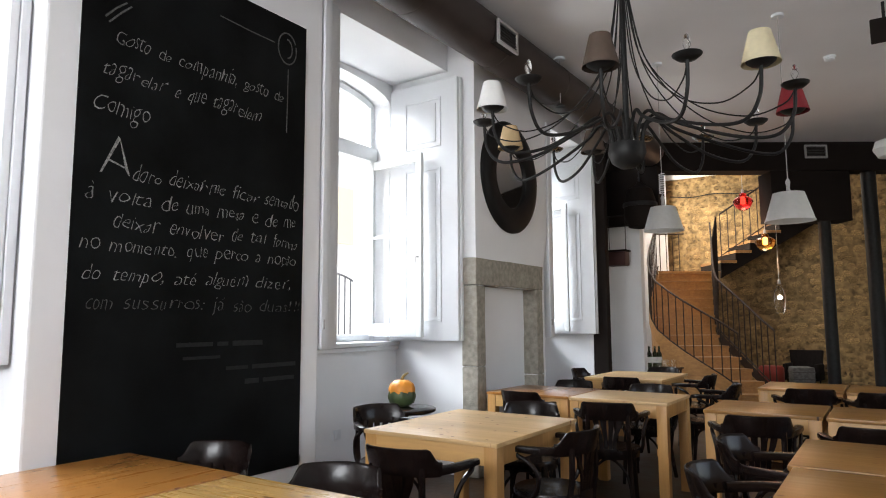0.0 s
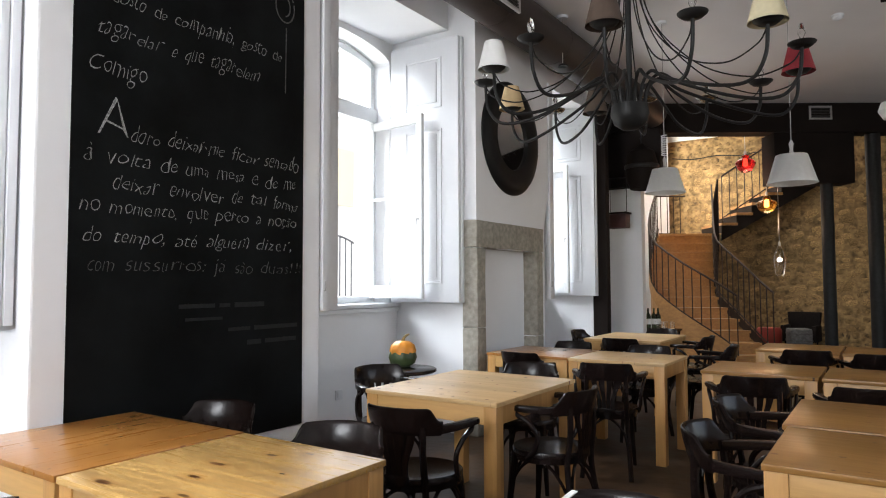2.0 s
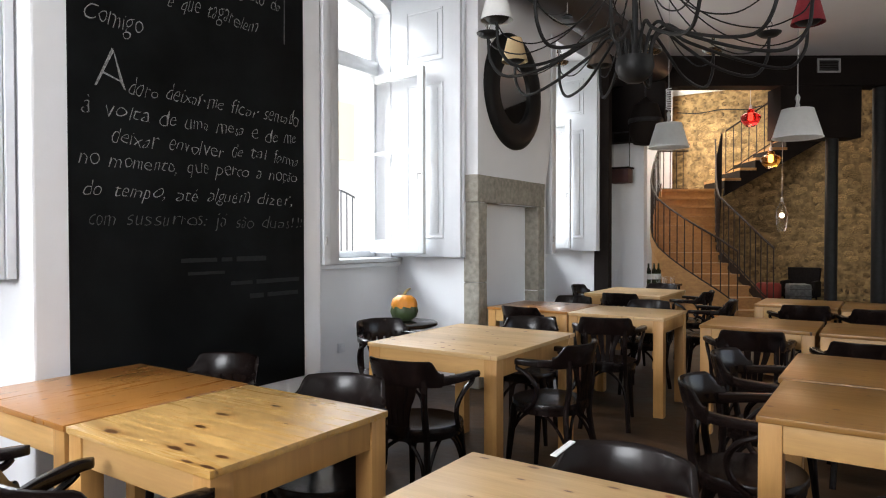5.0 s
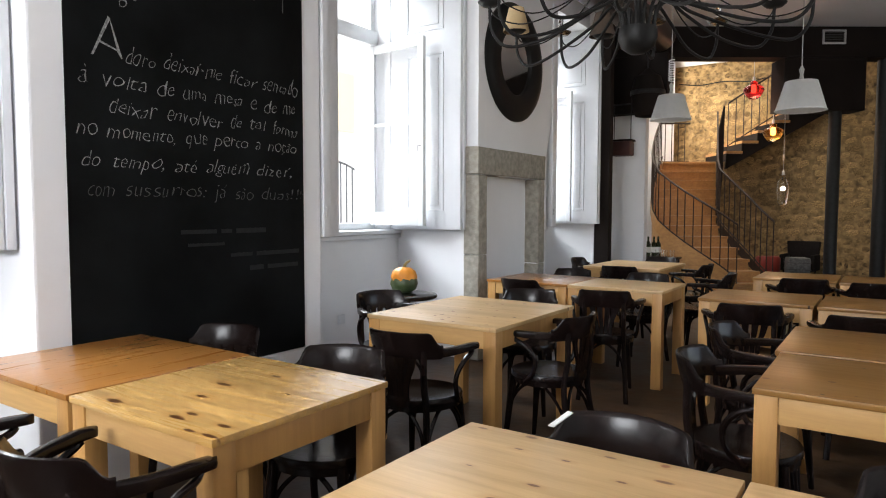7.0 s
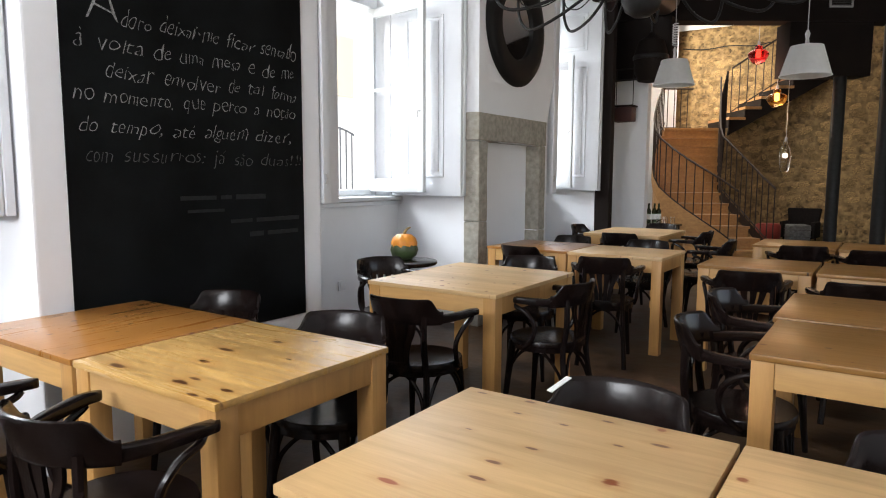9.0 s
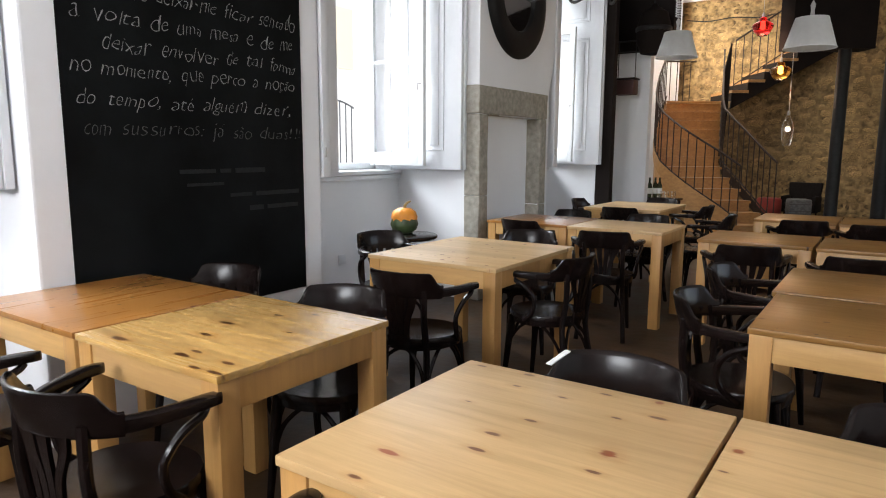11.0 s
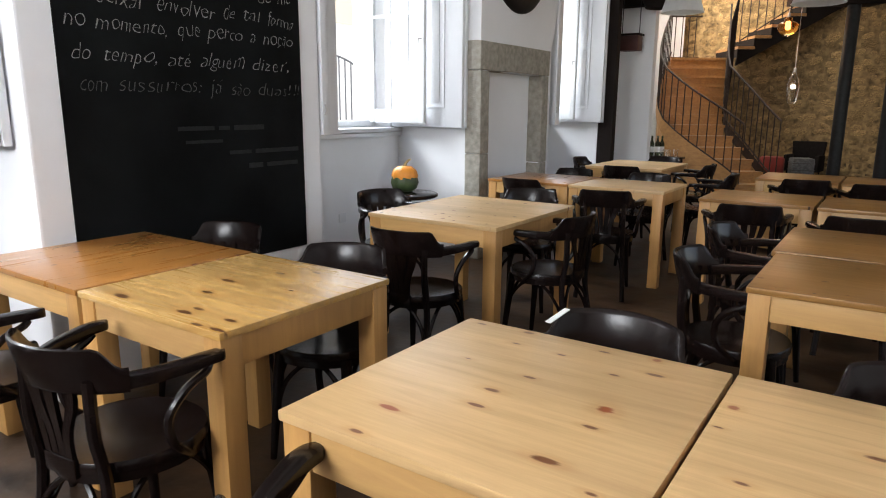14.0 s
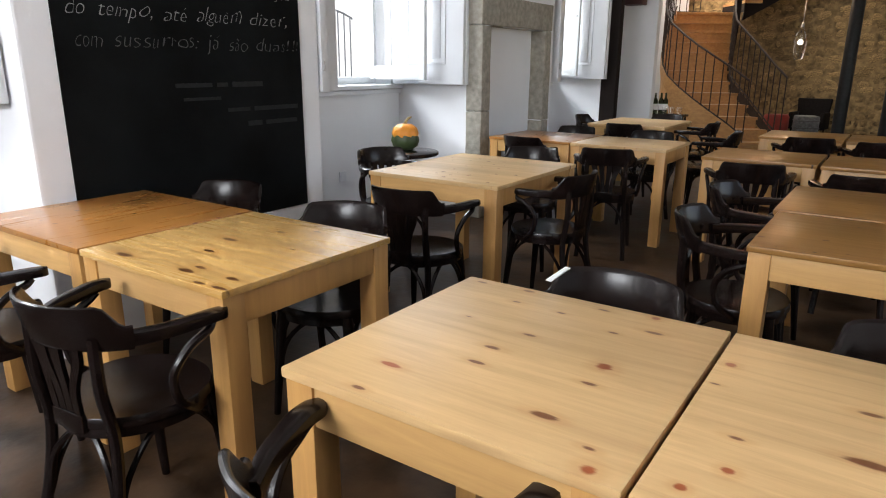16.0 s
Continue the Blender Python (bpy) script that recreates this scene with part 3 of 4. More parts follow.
for text, a, b, z, size in LINES:
    words(text, a, b, z, size, CHALK)
chalk_line("A", 1.62, 1.765, 2.05, 0.27, CHALK, slant=0.1, thin=-0.03)
words("com sussurros: j\u00e1 s\u00e3o duas!!!", 1.58, 2.905, 1.405, 0.10, HALF)
for a, b, z, h in ((2.06, 2.28, 1.235, 0.022), (2.31, 2.38, 1.235, 0.022), (2.41, 2.62, 1.235, 0.028), (2.10, 2.33, 1.165, 0.016), (2.37, 2.52, 1.10, 0.02), (2.55, 2.88, 1.10, 0.024), (2.5, 2.60, 1.02, 0.028), (2.63, 2.87, 1.02, 0.024)):
    bb = box(0.0065, 0.0085, a, b, z - h / 2, z + h / 2)
    part("wiped_line", bb, FAINT, board, "wiped, unreadable chalk line", smooth=False)
circle = [(2.765 + 0.075 * math.cos(t), 3.06 + 0.10 * math.sin(t)) for t in np.linspace(0.5, 6.6, 26)]
chalk_stroke(circle, 0.005, HALF)
chalk_stroke([(2.765 + 0.04 * math.cos(t), 3.06 + 0.06 * math.sin(t)) for t in np.linspace(-1.5, 1.7, 14)], 0.005, HALF)
chalk_stroke([(2.26, 3.08), (2.45, 3.07), (2.66, 3.066)], 0.004, HALF)
chalk_stroke([(2.775, 2.93), (2.773, 2.7), (2.771, 2.52)], 0.004, HALF)
chalk_stroke([(1.61, 2.82), (1.66, 2.88), (1.715, 2.93)], 0.005, HALF)
chalk_stroke([(1.63, 2.80), (1.69, 2.87), (1.74, 2.92)], 0.005, HALF)

# ---- round mirror ----
mir = thing("round_mirror", "round mirror in a wide black frame on the pier", "mirror", m=pose(WX, 5.68, 2.755))
ring = bmesh.new()
prof = [(0.30, 0.012), (0.31, 0.035), (0.36, 0.05), (0.46, 0.06), (0.53, 0.045), (0.555, 0.02), (0.555, 0.002), (0.30, 0.002)]
vs = []
for k in range(64):
    an = 2 * math.pi * k / 64
    vs.append([ring.verts.new((d, r * math.cos(an), r * math.sin(an))) for r, d in prof])
for k in range(64):
    for j in range(len(prof)):
        q = (j + 1) % len(prof)
        ring.faces.new((vs[k][j], vs[k][q], vs[(k + 1) % 64][q], vs[(k + 1) % 64][j]))
part("frame", ring, MIRRORF, mir)
disc = prism([(0.305 * math.cos(a), 0.305 * math.sin(a)) for a in np.linspace(0, 2 * math.pi, 64, endpoint=False)], "x", 0.004, 0.012)
part("glass", disc, MIRROR, mir, smooth=False)

# ---- stone surround ----
sur = thing("stone_surround", "grey granite door surround built into the pier", "surround", kind="structure")


def stone(x0, x1, y0, y1, z0, z1):
    b = box(x0, x1, y0, y1, z0, z1, 0.012, seg=2)
    bmesh.ops.subdivide_edges(b, edges=b.edges[:], cuts=3, use_grid_fill=True)
    for v in b.verts:
        v.co += 0.005 * noise.noise_vector(v.co * 9)
    return part("stone", b, STONE, sur)


stone(-3.19, WX + 0.02, 5.01, 5.16, 0, 0.95)
stone(-3.19, WX + 0.02, 5.01, 5.16, 0.953, 1.667)
stone(-3.187, WX + 0.02, 5.0, 6.36, 1.67, 1.915)
stone(-3.187, WX + 0.02, 6.197, 6.345, 0, 0.8)
stone(-3.187, WX + 0.02, 6.197, 6.345, 0.803, 1.667)

# ---- ceiling duct with outlets ----
duct = thing("air_duct", "round dark brown painted air duct under the ceiling", "duct", kind="structure")
DX, DZ, DR = -2.72, 3.735, 0.205
part("pipe", tube([(DX, -3.2, DZ), (DX, 9.3, DZ)], DR, 32), DUCTM, duct)
for yy in np.arange(-2.4, 9.4, 1.2):
    part("seam", tube([(DX, yy - 0.012, DZ), (DX, yy + 0.012, DZ)], DR + 0.004, 32), DUCTM, duct)


def vent(m, w, h, label):
    v = thing("air_vent", label, "vent", "air vents", m)
    part("neck", box(-w / 2 + 0.01, w / 2 - 0.01, 0.012, 0.2, -h / 2 + 0.01, h / 2 - 0.01), BROWN, v, smooth=False)
    f = box(-w / 2, w / 2, -0.01, 0.012, h / 2 - 0.025, h / 2, 0.003)
    box(-w / 2, w / 2, -0.01, 0.012, -h / 2, -h / 2 + 0.025, 0.003, f)
    box(-w / 2, -w / 2 + 0.025, -0.01, 0.012, -h / 2 + 0.025, h / 2 - 0.025, 0.003, f)
    box(w / 2 - 0.025, w / 2, -0.01, 0.012, -h / 2 + 0.025, h / 2 - 0.025, 0.003, f)
    part("frame", f, GREYV, v)
    for k in range(6):
        z = -h / 2 + 0.04 + (h - 0.08) * k / 5
        part("slat", box(-w / 2 + 0.025, w / 2 - 0.025, -0.004, 0.008, z - 0.004, z + 0.004), GRILL, v, smooth=False)
    return v


vent(pose(-2.49, 4.66, 3.69, 0, 0, 90), 0.34, 0.2, "grey metal air outlet on the dark duct")
vp = spot(9.488, 5.49, 3.80)
vent(pose(vp.x, vp.y, vp.z, 0, 0, 34.1), 0.33, 0.2, "grey metal air outlet in the dark beam")


# ---- tables ----
def dining_table(x0, x1, y0, y1, top, label):
    t = thing("dining_table", label, "table", "dining tables", pose((x0 + x1) / 2, (y0 + y1) / 2, 0))
    a, b = (x1 - x0) / 2, (y1 - y0) / 2
    part("tabletop", box(-a, a, -b, b, 0.727, 0.75, 0.004), top, t)
    for sx in (-1, 1):
        for sy in (-1, 1):
            xa, xb = sorted((sx * (a - 0.006), sx * (a - 0.081)))
            ya, yb = sorted((sy * (b - 0.006), sy * (b - 0.081)))
            part("leg", box(xa, xb, ya, yb, 0, 0.727, 0.005), PINELEG, t)
    for sy in (-1, 1):
        ya, yb = sorted((sy * (b - 0.012), sy * (b - 0.034)))
        part("apron", box(-a + 0.081, a - 0.081, ya, yb, 0.632, 0.727, 0.003), PINERAIL, t)
    for sx in (-1, 1):
        xa, xb = sorted((sx * (a - 0.012), sx * (a - 0.034)))
        part("apron", box(xa, xb, -b + 0.081, b - 0.081, 0.632, 0.727, 0.003), PINELEG, t)
    return t


PALE = "square pale knotty pine dining table with thick square legs"
AMB = "square pine dining table with an amber varnished top"
TAN = "square pine dining table with a brown varnished top"
dining_table(-2.995, -2.205, 1.06, 1.80, AMBERW, AMB)
dining_table(-2.190, -1.452, 1.06, 1.79, PINEK, "square streaky knotty pine dining table with thick square legs")
dining_table(-2.510, -1.650, 2.905, 3.90, PINE, "large pale pine dining table with thick square legs")
dining_table(-0.975, -0.253, 0.838, 1.578, PINEA, PALE)
dining_table(-0.243, 0.48, 0.838, 1.578, PINEB, PALE)
dining_table(-2.160, -1.395, 4.95, 5.62, PINE, PALE)
dining_table(-2.92, -2.172, 4.97, 5.68, AMBERW, AMB)
dining_table(-1.100, -0.395, 4.75, 5.40, TANW, TAN)
dining_table(-0.375, 0.33, 4.73, 5.38, TANW, TAN)
dining_table(-0.378, 0.36, 2.43, 3.115, TANW, TAN)
dining_table(-0.402, 0.34, 3.14, 3.87, TANW, TAN)
dining_table(-1.030, -0.375, 6.47, 7.20, TANW, TAN)
dining_table(-0.355, 0.30, 6.42, 7.15, TANW, TAN)
dining_table(-2.770, -1.950, 6.78, 7.80, PINE, "large pale pine dining table with thick square legs")


# ---- chairs ----
def bentwood_chair():
    c = thing("armchair", "black-brown lacquered bentwood armchair with a round seat", "chair", "bentwood armchairs")
    # seat: a dished board, broader in front, on a bent hoop
    def outline(k):
        out = []
        for j in range(36):
            an = 2 * math.pi * j / 36
            x, y = 0.205 * math.cos(an), 0.205 * math.sin(an)
            x *= 1.0 + 0.09 * math.sin(an)
            out.append((x * k, y * k))
        return out
    s = bmesh.new()
    rings = [[s.verts.new((u, v, z)) for u, v in outline(k)] for k, z in ((0.3, 0.448), (0.7, 0.45), (0.9, 0.458), (0.98, 0.46), (1.0, 0.453), (1.0, 0.432), (0.97, 0.427), (0.96, 0.4), (0.9, 0.395), (0.86, 0.42))]
    for r0, r1 in zip(rings, rings[1:]):
        for j in range(36):
            s.faces.new((r0[j], r0[(j + 1) % 36], r1[(j + 1) % 36], r1[j]))
    s.faces.new(rings[0])
    s.faces.new(rings[-1][::-1])
    part("seat", s, LACQ, c)
    # bent crest board: tall in the middle, cut away at the shoulders
    def shell(rows):
        bm = bmesh.new()
        vr = [[bm.verts.new(p) for p in r] for r in rows]
        m = len(vr[0])
        for r0, r1 in zip(vr, vr[1:]):
            for j in range(m):
                bm.faces.new((r0[j], r0[(j + 1) % m], r1[(j + 1) % m], r1[j]))
        bm.faces.new(vr[0][::-1])
        bm.faces.new(vr[-1])
        return bm
    rows = []
    for i in range(33):
        u = i / 32 * 2 - 1
        an = u * radians(62)
        R = 0.208
        x0, y0 = R * math.sin(an), -0.018 - R * math.cos(an)
        au = abs(u)
        k = min(max((au - 0.70) / 0.24, 0), 1)
        k = k * k * (3 - 2 * k)
        top = 0.792 - 0.006 * au - 0.062 * k
        low = 0.655 + 0.012 * (1 - au)
        th = 0.0105
        ring_ = []
        for j in range(12):
            a_ = 2 * math.pi * j / 12
            ca, sa = math.cos(a_), math.sin(a_)
            w = (math.copysign(abs(sa) ** 0.35, sa) + 1) / 2
            z = low + (top - low) * w
            lean = 0.028 * max(0, (z - 0.66) / 0.12)
            rr = (th * math.copysign(abs(ca) ** 0.7, ca)) + lean
            ring_.append((x0 + rr * math.sin(an), y0 - rr * math.cos(an), z))
        rows.append(ring_)
    part("crest_board", shell(rows), LACQ, c)
    # flat arms, spreading and rounded at the tips
    for sx in (-1, 1):
        path = curve([(0.158, -0.145, 0.682), (0.203, -0.07, 0.684), (0.231, 0.01, 0.687), (0.246, 0.07, 0.69), (0.25, 0.13, 0.688)], 5)
        rows = []
        n = len(path)
        for i, p in enumerate(path):
            d = (path[min(i + 1, n - 1)] - path[max(i - 1, 0)]).normalized()
            side = d.cross(Vector((0, 0, 1))).normalized()
            k = i / (n - 1)
            wide = 0.015 + 0.012 * math.sin(min(k * 1.25, 1) * math.pi / 2)
            if k > 0.88:
                wide *= math.sqrt(max(0.06, 1 - ((k - 0.88) / 0.125) ** 2))
            high = 0.022 - 0.007 * k
            ring_ = []
            for j in range(10):
                a_ = 2 * math.pi * j / 10
                ca, sa = math.cos(a_), math.sin(a_)
                q = p + side * wide * math.copysign(abs(ca) ** 0.55, ca) + Vector((0, 0, high * math.copysign(abs(sa) ** 0.55, sa)))
                ring_.append((sx * q.x, q.y, q.z))
            rows.append(ring_)
        part("arm", shell(rows), LACQ, c)
    # fan-shaped splat with slots between its bars
    for k in range(4):
        u = (k - 1.5) / 1.5
        x0, x1 = 0.042 * u, 0.085 * u
        y1 = -0.018 - math.sqrt(0.209 ** 2 - x1 ** 2)
        pts = curve([(x0, -0.193, 0.43), (x0 * 1.15, -0.203, 0.54), (x1 * 0.85, y1 + 0.008, 0.62), (x1, y1, 0.69)], 4)
        rows = []
        for i, p in enumerate(pts):
            hw = 0.0125 + 0.0095 * (i / (len(pts) - 1)) ** 2
            rows.append([(p.x - hw, p.y - 0.006, p.z), (p.x + hw, p.y - 0.006, p.z), (p.x + hw, p.y + 0.006, p.z), (p.x - hw, p.y + 0.006, p.z)])
        part("splat", shell(rows), LACQ, c)
    part("splat_foot", box(-0.062, 0.062, -0.206, -0.19, 0.42, 0.475, 0.005), LACQ, c)
    for sx in (-1, 1):
        part("leg", tube([(sx * 0.135, 0.145, 0.43), (sx * 0.142, 0.152, 0.36), (sx * 0.165, 0.185, 0.0)], (0.023, 0.022, 0.013), 10), LACQ, c)
        part("leg", tube(curve([(sx * 0.134, -0.19, 0.70), (sx * 0.135, -0.19, 0.55), (sx * 0.138, -0.172, 0.40), (sx * 0.15, -0.20, 0.2), (sx * 0.165, -0.265, 0.0)], 5), 0.0165, 8), LACQ, c)
        part("arm_support", tube(curve([(sx * 0.247, 0.08, 0.672), (sx * 0.25, 0.06, 0.655), (sx * 0.242, 0.0, 0.625), (sx * 0.228, -0.045, 0.56), (sx * 0.222, -0.03, 0.48), (sx * 0.205, 0.03, 0.425)], 5), 0.0125, 8), LACQ, c)
        part("brace", tube(curve([(sx * 0.158, 0.172, 0.17), (sx * 0.15, 0.14, 0.30), (sx * 0.145, 0.06, 0.39), (sx * 0.14, -0.05, 0.39), (sx * 0.142, -0.15, 0.29), (sx * 0.15, -0.2, 0.17)], 5), 0.0095, 6), LACQ, c)
    part("brace", tube(curve([(-0.155, 0.172, 0.17), (-0.11, 0.155, 0.32), (0, 0.14, 0.40), (0.11, 0.155, 0.32), (0.155, 0.172, 0.17)], 5), 0.0095, 6), LACQ, c)
    part("brace", tube(curve([(-0.15, -0.205, 0.17), (-0.11, -0.185, 0.32), (0, -0.16, 0.40), (0.11, -0.185, 0.32), (0.15, -0.205, 0.17)], 5), 0.0095, 6), LACQ, c)
    return c


CHAIRS = [  # seat centre and the way that it faces (0 looks along +y)
    (-1.70, 0.925, 6), (-2.50, 0.86, -3),
    (-2.61, 1.87, 194), (-1.78, 1.81, 199),
    (-1.92, 2.62, 5), (-2.76, 3.45, -112), (-1.58, 3.38, 86),
    (-2.06, 4.03, 196), (-2.52, 5.02, -5), (-1.725, 4.68, 15),
    (-2.52, 5.75, 180), (-1.78, 5.72, 184), (-1.40, 6.35, 96),
    (-2.30, 6.72, 4), (-2.30, 7.9, 180), (-2.90, 7.4, -90), (-1.80, 7.3, 90),
    (-0.74, 4.52, 13), (-0.12, 4.36, 6), (-0.63, 6.40, 12), (-0.10, 6.32, 6),
    (-0.45, 2.76, -88), (-0.48, 3.46, -94),
    (-0.575, 1.52, 180), (0.15, 1.53, 183), (-0.62, 0.74, 3), (0.16, 0.64, 0),
]
first = bentwood_chair()
first.matrix_basis = pose(*CHAIRS[0][:2], 0, 0, 0, CHAIRS[0][2])
for x, y, r in CHAIRS[1:]:
    copy_thing(first, pose(x, y, 0, 0, 0, r))
tagp = thing("paper_tag", "small white paper tag stuck on a chair's crest board", "tag", m=pose(-0.737, 1.662, 0.777, 0, -11, 80))
part("slip", box(-0.048, 0.048, -0.009, 0.009, 0, 0.003), PAPER, tagp, smooth=False)

# ---- gourd on a small round stool table ----
stool = thing("side_table", "small round black side table in the window niche", "table", m=pose(-2.97, 3.88, 0))
part("top", lathe([(0, 0.70), (0.215, 0.70), (0.23, 0.71), (0.23, 0.725), (0.22, 0.732), (0, 0.732)], 40), LACQ, stool)
part("pillar", lathe([(0.03, 0.03), (0.03, 0.70)], 16), LACQ, stool)
part("base", lathe([(0, 0), (0.2, 0), (0.2, 0.015), (0.04, 0.04), (0, 0.04)], 32), LACQ, stool)
gourd = thing("gourd", "turban gourd with orange top and dark green base", "gourd", m=pose(-3.03, 3.93, 0.732) @ Matrix.Scale(0.87, 4))
part("base", lathe([(0, 0), (0.06, 0.0), (0.105, 0.03), (0.122, 0.08), (0.11, 0.125), (0.09, 0.135), (0, 0.135)], 32, lobes=8, depth=0.06), GREENR, gourd)
part("top", lathe([(0, 0.10), (0.108, 0.105), (0.115, 0.14), (0.10, 0.185), (0.06, 0.215), (0.02, 0.22), (0, 0.218)], 40, lobes=10, depth=0.08), ORANGE, gourd)
part("stalk", tube(curve([(0, 0, 0.21), (0.01, 0.0, 0.24), (0.02, 0.02, 0.262), (0.035, 0.045, 0.275)], 4), (0.016, 0.016, 0.015, 0.014, 0.013, 0.012, 0.012, 0.011, 0.011, 0.01, 0.009, 0.008, 0.006), 8), STALK, gourd)

# ---- chandelier ----
CH = Vector((-1.36, 4.16, 0))
ch = thing("chandelier", "large black iron chandelier with curved arms and mixed shades", "chandelier", m=Matrix.Translation(CH))
part("bowl", lathe([(0, 2.33), (0.05, 2.335), (0.10, 2.37), (0.122, 2.43), (0.115, 2.49), (0.08, 2.50), (0, 2.49)], 32), IRON, ch)
part("stem", tube([(0, 0, 2.48), (0, 0, 3.93)], 0.019, 12), IRON, ch)
part("ceiling_rose", lathe([(0, 3.87), (0.05, 3.88), (0.075, 3.93), (0.075, 3.949), (0, 3.949)], 24), IRON, ch)
ARMS = [(-134, 0.91, "white"), (-153, 0.93, "bulb"), (166, 1.02, "tan"), (-103, 0.99, "bulb"), (-79, 0.96, "brown"), (-54, 1.0, "bulb"), (-30, 1.02, "cream"),
        (28, 1.04, "red"), (-2, 0.99, "bulb"), (42, 0.92, "bulb"), (70, 0.87, "dish"), (125, 0.89, "brown"), (146, 0.90, "dish"), (97, 0.6, "dish")]
SH = {"white": SHADEW, "tan": SHADET, "brown": SHADEB, "cream": SHADEC, "red": SHADER}
for an, r, kind in ARMS:
    e = Vector((math.cos(radians(an)), math.sin(radians(an)), 0))
    P = [e * 0.09 + Vector((0, 0, 2.46)), e * 0.12 + Vector((0, 0, 2.60)), e * 0.20 + Vector((0, 0, 2.66)), e * 0.33 + Vector((0, 0, 2.575)),
         e * (r - 0.35) + Vector((0, 0, 2.44)), e * (r - 0.12) + Vector((0, 0, 2.40)), e * (r - 0.02) + Vector((0, 0, 2.50)), e * r + Vector((0, 0, 2.66))]
    arm = part("arm", tube(curve(P, 6), 0.0105, 8), IRON, ch)
    top = e * r
    # a thin swag from the stem out to the arm
    S = [Vector((e.x * 0.02, e.y * 0.02, 3.62)), e * 0.14 * r + Vector((0, 0, 3.05)), e * 0.42 * r + Vector((0, 0, 2.69)), e * 0.72 * r + Vector((0, 0, 2.545)), e * 0.93 * r + Vector((0, 0, 2.575)), e * r + Vector((0, 0, 2.65))]
    part("swag", tube(curve(S, 6), 0.0045, 6), IRON, arm)
    dish = lathe([(0.012, 2.655), (0.05, 2.66), (0.072, 2.678), (0.075, 2.685), (0.05, 2.675), (0.012, 2.672)], 24, at=top)
    part("drip_dish", dish, CHROME if kind == "dish" else IRON, arm)
    part("candle", lathe([(0.016, 2.665), (0.016, 2.70), (0, 2.70)], 12, at=top), IRON, arm)
    if kind in ("bulb", "dish"):
        part("bulb", lathe([(0.009, 2.70), (0.012, 2.715), (0.02, 2.735), (0.018, 2.765), (0.008, 2.79), (0, 2.797)], 12, at=top), GLASS, arm, "clear candle bulb")
    else:
        sh = lathe([(0.098, 2.668), (0.055, 2.84), (0.052, 2.84), (0.095, 2.668)], 32, at=top)
        f_ = [f for f in sh.faces if len(f.verts) > 4]
        bmesh.ops.delete(sh, geom=f_, context="FACES_ONLY")
        part("shade", sh, SH[kind], arm, f"{kind} fabric lampshade")


# ---- pendant lamps ----
def pendant(x, y, z, ceiling, coiled=False):
    p = thing("pendant_lamp", "white conical fabric pendant lamp on a thin cord", "lamp", "white pendant lamps", pose(x, y, z))
    sh = bmesh.new()
    a = [sh.verts.new((0.19 * math.cos(t), 0.19 * math.sin(t), 0)) for t in np.linspace(0, 2 * math.pi, 40, endpoint=False)]
    b = [sh.verts.new((0.12 * math.cos(t), 0.12 * math.sin(t), 0.235)) for t in np.linspace(0, 2 * math.pi, 40, endpoint=False)]
    for k in range(40):
        sh.faces.new((a[k], a[(k + 1) % 40], b[(k + 1) % 40], b[k]))
    bmesh.ops.solidify(sh, geom=sh.faces[:], thickness=0.004)
    part("shade", sh, SHADEW, p)
    part("hoop", tube([(0.19 * math.cos(t), 0.19 * math.sin(t), 0.002) for t in np.linspace(0, 2 * math.pi, 40, endpoint=False)], 0.004, 6, closed=True), SHADEW, p)
    part("spider", tube([(-0.12, 0, 0.225), (0.12, 0, 0.225)], 0.003, 6), GREYV, p)
    part("socket", lathe([(0.018, 0.17), (0.02, 0.24), (0.012, 0.29), (0.02, 0.33), (0.006, 0.36)], 16), GREYV, p)
    part("cord", tube([(0, 0, 0.35), (0, 0, ceiling - z)], 0.004, 6), GREYV, p)
    if coiled:
        part("coil", tube([(0.026 * math.cos(t), 0.026 * math.sin(t), 0.37 + 0.0036 * t) for t in np.linspace(0, 18 * math.pi, 150)], 0.005, 6), PAINTW, p, "coiled spare white flex")
    part("ceiling_cap", lathe([(0.05, ceiling - z - 0.025), (0.05, ceiling - z - 0.001), (0, ceiling - z - 0.001)], 20), PAINTW, p)


pendant(-0.65, 6.1, 2.16, CZ)
pendant(-1.82, 6.6, 2.23, CZ, True)

# ---- small things on the ceiling and walls ----
spotl = thing("ceiling_spot", "small silver disc lamp on a thin cord", "lamp", m=pose(-2.58, 5.9, 3.45))
part("cord", tube([(0, 0, 0.02), (0, 0, CZ - 3.451)], 0.004, 6), GREYV, spotl)
part("dish", lathe([(0.012, 0.03), (0.045, 0.012), (0.05, 0.0), (0.012, 0.01)], 20), IRON, spotl)
part("cap", lathe([(0.055, CZ - 3.475), (0.055, CZ - 3.451), (0, CZ - 3.451)], 20), PAINTW, spotl)
for x, y in ((-0.78, 6.9), (-0.35, 7.4)):
    det = thing("smoke_detector", "small white round smoke detector on the ceiling", "detector", "smoke detectors", pose(x, y, CZ - 0.05))
    part("base", lathe([(0, 0.03), (0.055, 0.03), (0.055, 0.049), (0, 0.049)], 20), PAINTW, det)
    part("head", lathe([(0, 0), (0.03, 0.0), (0.045, 0.012), (0.045, 0.03), (0, 0.03)], 20), PAINTW, det)
sock = thing("wall_socket", "white plastic wall socket on the apron wall", "socket", m=pose(-3.95, 4.22, 0.40))
part("plate", box(0.001, 0.012, -0.042, 0.042, -0.042, 0.042, 0.004), PAINTW, sock)
